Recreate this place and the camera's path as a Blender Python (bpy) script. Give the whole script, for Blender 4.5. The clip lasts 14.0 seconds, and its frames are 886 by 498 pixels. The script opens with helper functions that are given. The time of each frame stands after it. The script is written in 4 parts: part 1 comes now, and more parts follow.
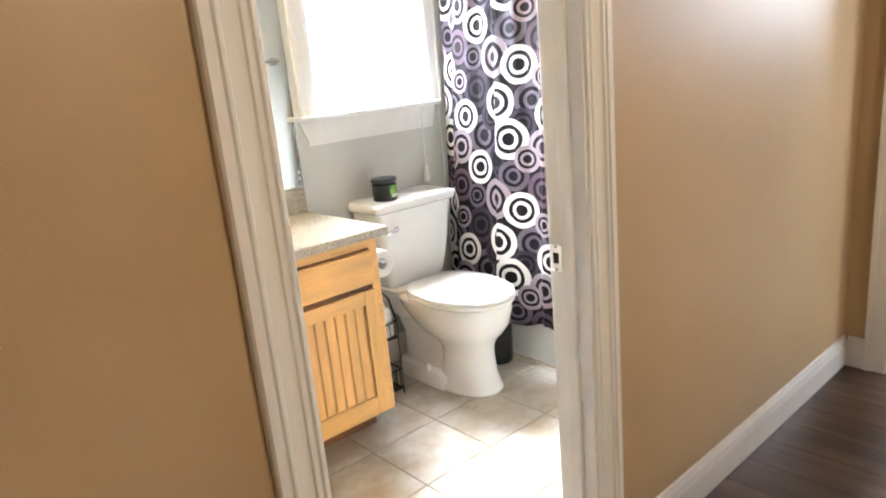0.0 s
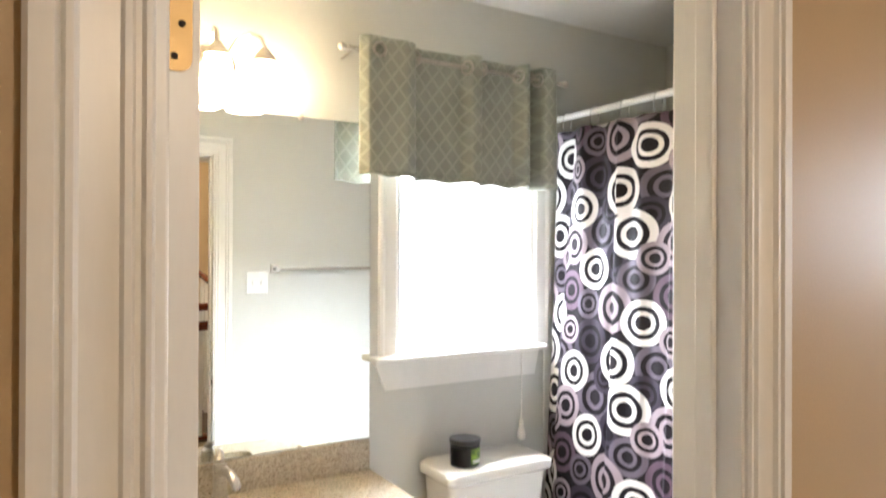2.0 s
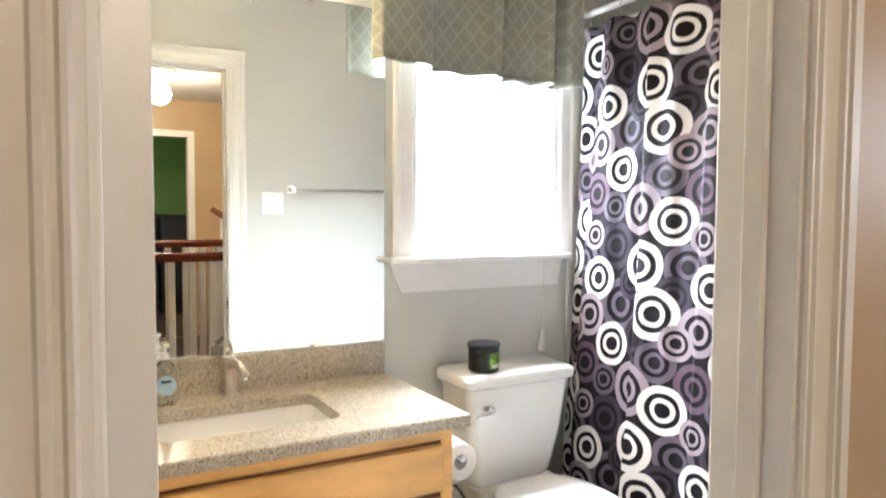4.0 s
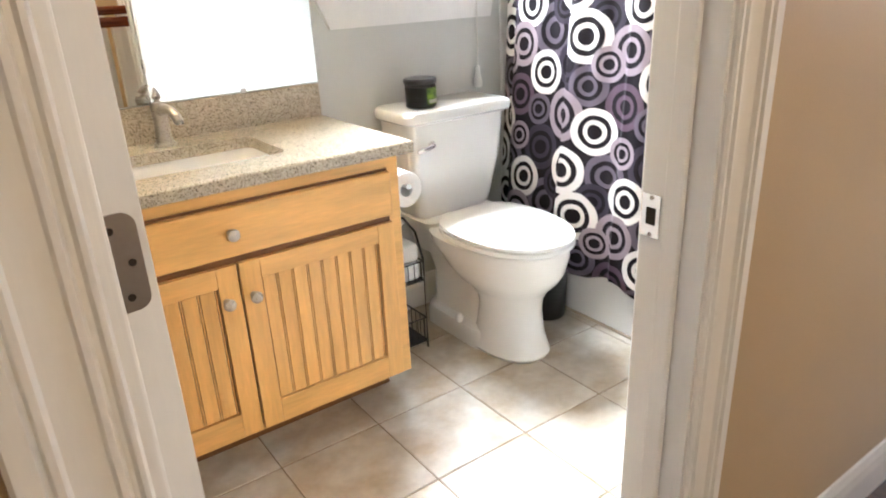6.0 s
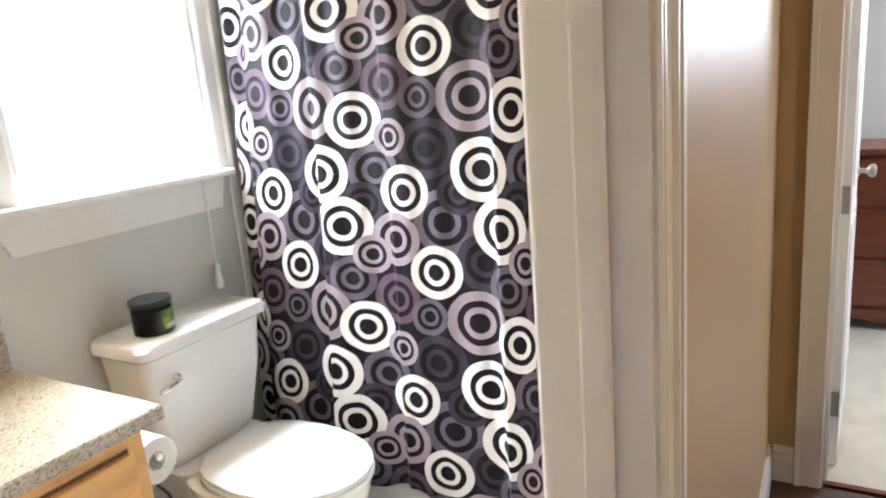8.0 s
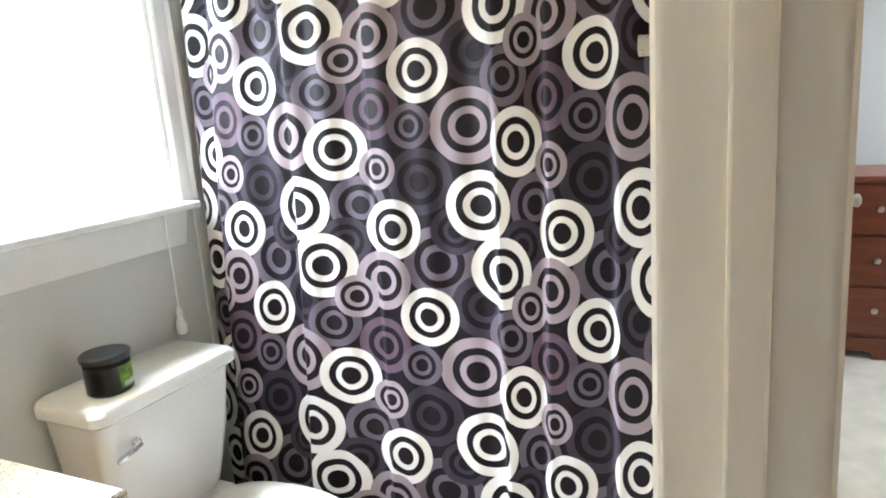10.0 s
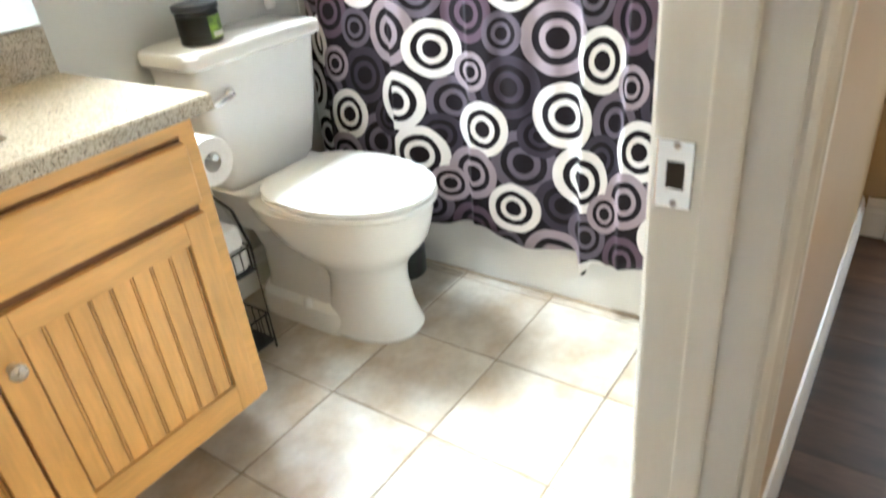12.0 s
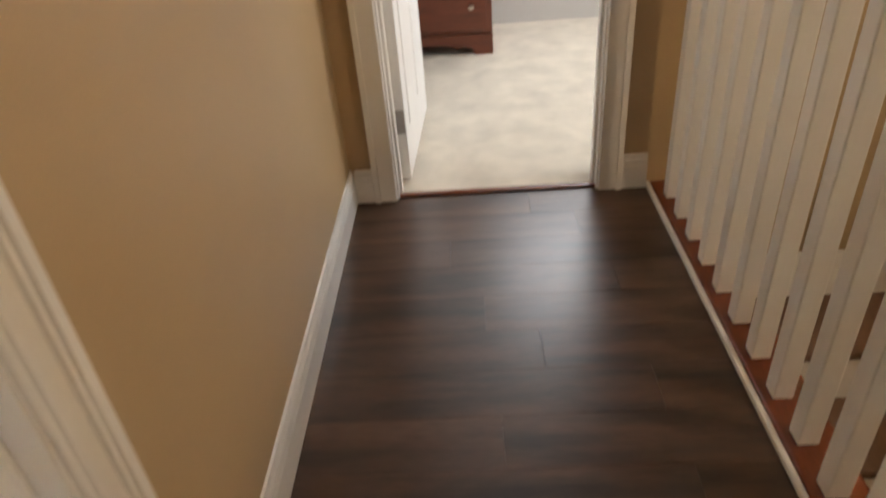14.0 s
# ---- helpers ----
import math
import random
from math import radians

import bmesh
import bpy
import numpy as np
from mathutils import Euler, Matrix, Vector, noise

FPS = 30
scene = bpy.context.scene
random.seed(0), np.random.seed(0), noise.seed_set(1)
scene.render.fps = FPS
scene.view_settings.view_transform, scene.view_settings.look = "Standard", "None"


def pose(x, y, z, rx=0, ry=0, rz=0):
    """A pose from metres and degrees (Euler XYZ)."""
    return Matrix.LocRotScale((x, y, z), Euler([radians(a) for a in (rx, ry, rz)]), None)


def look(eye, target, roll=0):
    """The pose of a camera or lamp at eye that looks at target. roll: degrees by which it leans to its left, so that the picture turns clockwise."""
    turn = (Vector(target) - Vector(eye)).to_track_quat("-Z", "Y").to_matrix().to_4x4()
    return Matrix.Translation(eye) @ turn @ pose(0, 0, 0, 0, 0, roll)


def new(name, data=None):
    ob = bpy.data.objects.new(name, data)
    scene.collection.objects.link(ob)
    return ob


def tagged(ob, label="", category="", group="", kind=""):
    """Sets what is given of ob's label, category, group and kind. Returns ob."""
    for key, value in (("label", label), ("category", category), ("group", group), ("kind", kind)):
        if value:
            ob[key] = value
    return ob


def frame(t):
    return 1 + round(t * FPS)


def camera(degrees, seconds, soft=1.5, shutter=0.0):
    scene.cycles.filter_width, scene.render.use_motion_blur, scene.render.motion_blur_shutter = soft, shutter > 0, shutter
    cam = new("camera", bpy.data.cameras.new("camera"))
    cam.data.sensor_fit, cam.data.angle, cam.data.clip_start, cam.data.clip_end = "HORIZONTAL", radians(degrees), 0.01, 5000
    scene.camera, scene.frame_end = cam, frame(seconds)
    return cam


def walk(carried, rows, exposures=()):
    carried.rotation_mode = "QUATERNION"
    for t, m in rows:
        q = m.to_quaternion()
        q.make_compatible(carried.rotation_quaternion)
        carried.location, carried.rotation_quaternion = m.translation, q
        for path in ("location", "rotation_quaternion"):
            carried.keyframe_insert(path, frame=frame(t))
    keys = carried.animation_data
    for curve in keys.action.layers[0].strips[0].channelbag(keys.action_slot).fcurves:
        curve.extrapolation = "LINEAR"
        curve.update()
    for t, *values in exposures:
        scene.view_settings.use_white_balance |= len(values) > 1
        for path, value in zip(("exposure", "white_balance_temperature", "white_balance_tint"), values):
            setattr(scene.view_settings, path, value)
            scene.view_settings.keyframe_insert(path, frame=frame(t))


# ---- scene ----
# ---- camera and walk ----
cam = camera(66.5, 14.0, soft=1.8, shutter=0.4)
PATH = [
    (0, (0.055, 0.219, 1.348), (1.312, 1.685, 0.83), -5.4),
    (0.5, (0.219, 0.422, 1.333), (1.444, 1.95, 0.857), -5.7),
    (1, (0.339, 0.487, 1.392), (1.427, 2.124, 1.022), -2.0),
    (1.5, (0.446, 0.531, 1.566), (1.455, 2.237, 1.299), -0.3),
    (2, (0.44, 0.552, 1.573), (1.483, 2.258, 1.58), 0.2),
    (2.2, (0.435, 0.563, 1.598), (1.482, 2.266, 1.664), 0.3),
    (4.3, (0.539, 0.641, 1.327), (1.493, 2.387, 1.126), 0.2),
    (4.5, (0.551, 0.639, 1.324), (1.493, 2.374, 1.003), 0.1),
    (5, (0.542, 0.635, 1.289), (1.495, 2.328, 0.814), -0.2),
    (5.5, (0.513, 0.621, 1.255), (1.514, 2.24, 0.641), -1.3),
    (6, (0.471, 0.624, 1.226), (1.534, 2.144, 0.479), -2.7),
    (6.5, (0.424, 0.673, 1.281), (1.663, 2.062, 0.549), -2.3),
    (7, (0.446, 0.766, 1.338), (1.888, 2.013, 0.733), -2.2),
    (7.5, (0.546, 0.91, 1.369), (2.155, 1.998, 0.89), -2.6),
    (8, (0.647, 0.978, 1.395), (2.327, 1.96, 0.935), -4.9),
    (8.5, (0.697, 1.049, 1.428), (2.439, 1.948, 1.029), -5.9),
    (8.7, (0.701, 1.143, 1.463), (2.478, 1.968, 1.064), -4.6),
    (11, (0.767, 1.162, 1.313), (2.453, 2.115, 0.814), -4.0),
    (11.5, (0.732, 1.12, 1.225), (2.262, 2.166, 0.465), -4.2),
    (12, (0.682, 1.043, 1.151), (2.065, 2.101, 0.167), -6.1),
    (12.5, (0.644, 0.913, 1.087), (1.922, 1.9, -0.094), -6.8),
    (13, (0.679, 0.801, 1.16), (1.971, 1.391, -0.249), -8.2),
    (13.5, (0.697, 0.72, 1.15), (2.19, 0.981, -0.155), -5.1),
    (14, (0.813, 0.679, 1.216), (2.472, 0.779, 0.103), -5.0),
]
EXPOSURES = [(0.0, 1.10, 5850, 10), (2.0, 0.88, 5950, 11), (4.5, 0.86, 5800, 10), (5.5, 1.02, 5800, 11), (7.0, 0.92, 5850, 11), (8.5, 0.68, 5900, 10), (11.0, 0.68, 5600, 3), (12.0, 0.9, 5700, 3), (13.0, 0.78, 6000, 6), (14.0, 0.62, 6600, 12)]
walk(cam, [(t, look(eye, target, roll)) for t, eye, target, roll in PATH], EXPOSURES)
SUN, WINDOW, BEDROOM, HALL, BULB = 5.0, 175.0, 40.0, 50.0, 28.0

# ---- light and exposure ----
world = bpy.data.worlds.new("sky_world")
scene.world = world
world.use_nodes = True
wn, wl = world.node_tree.nodes, world.node_tree.links
sky = wn.new("ShaderNodeTexSky")
sky.sky_type, sky.sun_disc = "NISHITA", False
sky.sun_elevation, sky.sun_rotation = radians(52), radians(25)
wn["Background"].inputs[1].default_value = 0.12
wl.new(sky.outputs[0], wn["Background"].inputs[0])


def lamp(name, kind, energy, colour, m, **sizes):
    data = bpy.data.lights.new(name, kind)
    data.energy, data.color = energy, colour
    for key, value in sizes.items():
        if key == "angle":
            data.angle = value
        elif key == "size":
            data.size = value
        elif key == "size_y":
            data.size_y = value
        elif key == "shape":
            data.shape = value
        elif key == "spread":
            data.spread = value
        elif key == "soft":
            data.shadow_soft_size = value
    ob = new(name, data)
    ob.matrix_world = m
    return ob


lamp("sun", "SUN", SUN, (1.0, 0.97, 0.92), look((1.85, 2.7, 1.7), (1.47, 1.56, 0.16)), angle=radians(18))
lamp("window_daylight", "AREA", WINDOW, (0.95, 0.98, 1.0), look((1.90, 3.22, 2.30), (1.62, 1.75, 0.20)), shape="RECTANGLE", size=0.95, size_y=0.95)
lamp("bedroom_daylight", "AREA", BEDROOM, (0.93, 0.96, 1.0), look((4.0, -1.36, 1.5), (4.0, 2.0, 0.9)), shape="RECTANGLE", size=1.4, size_y=1.2)
lamp("bedroom_daylight", "AREA", BEDROOM * 0.75, (0.93, 0.96, 1.0), look((5.07, 0.05, 1.55), (3.0, 0.3, 0.8)), shape="RECTANGLE", size=0.8, size_y=1.2)
# Added fill lamp that brightens the green room; no window is modelled or seen there.
lamp("green_room_fill", "AREA", 20.0, (0.95, 0.97, 1.0), look((0.25, -4.3, 1.5), (2.5, -4.4, 1.0)), shape="RECTANGLE", size=0.9, size_y=1.1)
lamp("hall_bulb", "POINT", HALL, (1.0, 0.77, 0.51), pose(1.27, -1.5, 2.36), soft=0.09)

# ---- materials ----


def material(name, colour, rough=0.5, metal=0.0, vary=0.06, scale=6.0, grain=40.0, bump=0.05, spec=0.5, stretch=(1, 1, 1), random_tone=0.0, second=None, sheen=0.0):
    """Two scales of variation: broad blotches and fine grain, with fine relief."""
    m = bpy.data.materials.new(name)
    m.use_nodes = True
    n, l = m.node_tree.nodes, m.node_tree.links
    b = n["Principled BSDF"]
    tc = n.new("ShaderNodeTexCoord")
    mp = n.new("ShaderNodeMapping")
    mp.inputs["Scale"].default_value = stretch
    l.new(tc.outputs["Object"], mp.inputs[0])
    big, fine = n.new("ShaderNodeTexNoise"), n.new("ShaderNodeTexNoise")
    big.inputs["Scale"].default_value, fine.inputs["Scale"].default_value = scale, grain
    big.inputs["Detail"].default_value = fine.inputs["Detail"].default_value = 4
    vec = mp.outputs[0]
    if random_tone:
        info = n.new("ShaderNodeObjectInfo")
        add = n.new("ShaderNodeVectorMath")
        mul = n.new("ShaderNodeMath")
        mul.operation, mul.inputs[1].default_value = "MULTIPLY", 37.0
        l.new(info.outputs["Random"], mul.inputs[0])
        l.new(vec, add.inputs[0])
        l.new(mul.outputs[0], add.inputs[1])
        vec = add.outputs[0]
    l.new(vec, big.inputs["Vector"])
    l.new(vec, fine.inputs["Vector"])
    c = Vector(colour)
    other = Vector(second) if second else c * (1 - 2.2 * vary)
    ramp = n.new("ShaderNodeValToRGB")
    ramp.color_ramp.elements[0].position, ramp.color_ramp.elements[1].position = 0.32, 0.68
    ramp.color_ramp.elements[0].color = (*other, 1)
    ramp.color_ramp.elements[1].color = (*(c * (1 + vary)), 1)
    l.new(big.outputs["Fac"], ramp.inputs[0])
    mix = n.new("ShaderNodeMix")
    mix.data_type, mix.blend_type = "RGBA", "MULTIPLY"
    mix.inputs["Factor"].default_value = min(1.0, vary * 4)
    l.new(ramp.outputs[0], mix.inputs[6])
    r2 = n.new("ShaderNodeValToRGB")
    r2.color_ramp.elements[0].position, r2.color_ramp.elements[1].position = 0.3, 0.7
    r2.color_ramp.elements[0].color, r2.color_ramp.elements[1].color = (0.6, 0.6, 0.6, 1), (1, 1, 1, 1)
    l.new(fine.outputs["Fac"], r2.inputs[0])
    l.new(r2.outputs[0], mix.inputs[7])
    out = mix.outputs[2]
    if random_tone:
        hsv = n.new("ShaderNodeHueSaturation")
        rng = n.new("ShaderNodeMapRange")
        rng.inputs[3].default_value, rng.inputs[4].default_value = 1 - random_tone, 1 + random_tone
        l.new(info.outputs["Random"], rng.inputs[0])
        l.new(rng.outputs[0], hsv.inputs["Value"])
        l.new(out, hsv.inputs["Color"])
        out = hsv.outputs[0]
    l.new(out, b.inputs["Base Color"])
    rr = n.new("ShaderNodeMapRange")
    rr.inputs[3].default_value, rr.inputs[4].default_value = rough * 0.88, min(1.0, rough * 1.12)
    l.new(fine.outputs["Fac"], rr.inputs[0])
    l.new(rr.outputs[0], b.inputs["Roughness"])
    b.inputs["Metallic"].default_value = metal
    b.inputs["Specular IOR Level"].default_value = spec
    b.inputs["Sheen Weight"].default_value = sheen
    if bump:
        bp = n.new("ShaderNodeBump")
        bp.inputs["Strength"].default_value, bp.inputs["Distance"].default_value = bump, 0.002
        l.new(fine.outputs["Fac"], bp.inputs["Height"])
        l.new(bp.outputs[0], b.inputs["Normal"])
    return m


def glowing(name, colour, strength):
    m = bpy.data.materials.new(name)
    m.use_nodes = True
    b = m.node_tree.nodes["Principled BSDF"]
    b.inputs["Base Color"].default_value = (0.9, 0.87, 0.8, 1)
    b.inputs["Emission Color"].default_value = (*colour, 1)
    b.inputs["Emission Strength"].default_value = strength
    b.inputs["Roughness"].default_value = 0.3
    return m


def glass(name, colour, rough=0.0):
    m = material(name, colour, rough or 0.02, vary=0.0, bump=0)
    m.node_tree.nodes["Principled BSDF"].inputs["Transmission Weight"].default_value = 1.0
    m.node_tree.nodes["Principled BSDF"].inputs["IOR"].default_value = 1.45
    return m


TAN = material("tan_wall_paint", (0.50, 0.366, 0.208), 0.40, vary=0.03, scale=2, grain=220, bump=0.10)
GREY = material("grey_wall_paint", (0.62, 0.62, 0.58), 0.55, vary=0.02, scale=2, grain=220, bump=0.10)
GREEN = material("green_wall_paint", (0.10, 0.17, 0.025), 0.6, vary=0.03, scale=2, grain=200, bump=0.1)
BEDWALL = material("pale_grey_paint", (0.58, 0.56, 0.53), 0.6, vary=0.02, scale=2, grain=200, bump=0.1)
CEIL = material("ceiling_paint", (0.80, 0.79, 0.76), 0.85, vary=0.02, scale=3, grain=150, bump=0.2)
TRIM = material("white_trim_paint", (0.84, 0.83, 0.80), 0.32, vary=0.012, scale=5, grain=60, bump=0.05, stretch=(3, 3, 0.6))
CERAMIC = material("white_ceramic", (0.84, 0.83, 0.80), 0.08, vary=0.008, scale=3, grain=30, bump=0.0, spec=0.6)
SEATMAT = material("white_plastic", (0.86, 0.86, 0.84), 0.18, vary=0.008, scale=3, grain=30, bump=0.0)
MAPLE = material("honey_maple", (0.82, 0.46, 0.14), 0.34, vary=0.07, scale=3.5, grain=22, bump=0.04, stretch=(7, 7, 0.8))
MAPLE_H = material("honey_maple_level_grain", (0.82, 0.46, 0.14), 0.34, vary=0.07, scale=3.5, grain=22, bump=0.04, stretch=(0.8, 7, 7))
# One dark brown for bead grooves and for shade painted under and between parts.
GROOVE_AND_SHADE = material("dark_groove_and_shade", (0.20, 0.085, 0.025), 0.5, vary=0.1, bump=0.05)
STAIN = material("reddish_mahogany", (0.16, 0.038, 0.014), 0.25, vary=0.12, scale=4, grain=30, bump=0.05, stretch=(1, 6, 6))
DRESS = material("cherry_dresser_wood", (0.17, 0.045, 0.02), 0.3, vary=0.12, scale=4, grain=25, bump=0.05, stretch=(6, 1, 6))
PLANK = material("dark_brown_plank", (0.105, 0.056, 0.034), 0.33, vary=0.22, scale=2.4, grain=30, bump=0.12, stretch=(6, 0.7, 1), random_tone=0.14, second=(0.030, 0.017, 0.012))
TILE = material("beige_floor_tile", (0.63, 0.60, 0.535), 0.34, vary=0.08, scale=7.5, grain=34, bump=0.06, random_tone=0.05, second=(0.47, 0.38, 0.265))
CAULK = material("tan_caulk", (0.50, 0.42, 0.31), 0.7, vary=0.08, scale=12, bump=0.1)
GROUT = material("grout", (0.31, 0.24, 0.16), 0.9, vary=0.1, scale=9, grain=200, bump=0.3)
CARPET = material("cream_carpet", (0.60, 0.53, 0.42), 0.95, vary=0.08, scale=7, grain=420, bump=0.9, sheen=0.3)
NICKEL = material("brushed_nickel", (0.55, 0.50, 0.44), 0.28, 1.0, vary=0.03, grain=120, bump=0.03, stretch=(1, 1, 6))
CHROME = material("chrome", (0.78, 0.78, 0.78), 0.07, 1.0, vary=0.0, bump=0)
STEEL = material("satin_steel_leaf", (0.42, 0.38, 0.34), 0.42, 1.0, vary=0.04, grain=150, bump=0.05)
BRASS = material("antique_brass", (0.36, 0.25, 0.12), 0.42, 1.0, vary=0.06, grain=60, bump=0.04)
DARKHOLE = material("dark_recess", (0.03, 0.02, 0.012), 0.8, vary=0.1, bump=0)
BLACK = material("black_plastic", (0.014, 0.014, 0.015), 0.35, vary=0.05, bump=0.02)
WIRE = material("black_wire_coating", (0.012, 0.012, 0.012), 0.45, vary=0.05, bump=0.02)
PAPER = material("white_tissue_paper", (0.82, 0.81, 0.79), 0.95, vary=0.03, scale=20, grain=160, bump=0.25)
CORD = material("cream_cord", (0.86, 0.84, 0.78), 0.8, vary=0.05, grain=200, bump=0.3)
SOAP = glass("pale_blue_soap", (0.86, 0.94, 0.97), 0.05)
SHADEGLASS = glowing("frosted_lamp_glass", (1.0, 0.74, 0.42), BULB)
DOMEGLASS = glowing("hall_dome_glass", (1.0, 0.80, 0.52), 5.0)
JAR = glass("smoked_jar_glass", (0.30, 0.32, 0.33), 0.03)
WAX = material("dark_wax", (0.02, 0.02, 0.022), 0.5, vary=0.05, bump=0)
LABELG = material("green_paper_label", (0.24, 0.38, 0.03), 0.6, vary=0.12, scale=40, grain=120, bump=0, second=(0.06, 0.12, 0.02))
LABELW = material("pale_label_bar", (0.6, 0.6, 0.55), 0.6, vary=0.05, bump=0)
LABELB = material("light_blue_label", (0.34, 0.60, 0.82), 0.4, vary=0.1, scale=30, bump=0, second=(0.62, 0.79, 0.90))
LABELN = material("navy_label_bar", (0.02, 0.04, 0.12), 0.4, vary=0.05, bump=0)
DARKBOX = material("dark_storage", (0.035, 0.012, 0.01), 0.5, vary=0.1, bump=0.05)
LOWER = material("lower_floor_boards", (0.13, 0.065, 0.035), 0.4, vary=0.15, scale=4, bump=0.1, stretch=(1, 6, 1))
PANE = glass("window_glass", (1, 1, 1))

MIRROR = bpy.data.materials.new("mirror_silver")
MIRROR.use_nodes = True
_b = MIRROR.node_tree.nodes["Principled BSDF"]
_b.inputs["Base Color"].default_value = (0.90, 0.93, 0.91, 1)
_b.inputs["Metallic"].default_value, _b.inputs["Roughness"].default_value = 1.0, 0.0


def granite():
    m = material("speckled_granite", (0.53, 0.465, 0.36), 0.2, vary=0.06, scale=14, grain=120, bump=0.0)
    n, l = m.node_tree.nodes, m.node_tree.links
    b = n["Principled BSDF"]
    base = b.inputs["Base Color"].links[0].from_socket
    tc = n.new("ShaderNodeTexCoord")
    for scale, cut, colour in ((330, 0.26, (0.34, 0.29, 0.21)), (260, 0.26, (0.55, 0.48, 0.37)), (420, 0.10, (0.14, 0.11, 0.08))):
        v = n.new("ShaderNodeTexVoronoi")
        v.inputs["Scale"].default_value = scale
        l.new(tc.outputs["Object"], v.inputs["Vector"])
        sep = n.new("ShaderNodeSeparateColor")
        l.new(v.outputs["Color"], sep.inputs[0])
        less = n.new("ShaderNodeMath")
        less.operation, less.inputs[1].default_value = "LESS_THAN", cut
        l.new(sep.outputs[0], less.inputs[0])
        mix = n.new("ShaderNodeMix")
        mix.data_type = "RGBA"
        mix.inputs[7].default_value = (*colour, 1)
        l.new(less.outputs[0], mix.inputs["Factor"])
        l.new(base, mix.inputs[6])
        base = mix.outputs[2]
    l.new(base, b.inputs["Base Color"])
    return m


GRANITE = granite()

# Printed rings of the shower curtain: u, v, radius in cm of a repeat 48 wide and 61 high, and the ring colours.
PRINT_W, PRINT_H = 0.48, 0.613
RINGS = [
    (37.6, 42.5, 9.3, "g"), (0.5, 31.6, 8.2, "d"), (21.6, 20, 7.6, "v"), (33.7, 1.6, 8.4, "d"), (8.1, 25.2, 6.8, "g"), (46.1, 14.5, 9.2, "p"), (16.7, 57.1, 7.7, "g"), (42, 50.5, 6, "d"), (31.8, 15.3, 5.6, "g"),
    (12.5, 47.5, 6.5, "d"), (0.5, 56.7, 8.6, "w"), (34.4, 28.3, 7.7, "w"), (11.4, 10.4, 8, "w"), (25.7, 51, 7.8, "w"), (6.3, 41, 8.8, "w"), (22.1, 37.6, 7.8, "p"), (14.3, 32.6, 5.8, "p"), (22.2, 5.1, 5.3, "p"),
]
PRINT_COLOURS = {"w": (0.76, 0.735, 0.715), "p": (0.31, 0.255, 0.285), "g": (0.118, 0.100, 0.128), "d": (0.038, 0.031, 0.046), "v": (0.10, 0.065, 0.092)}
INK = (0.008, 0.005, 0.008)


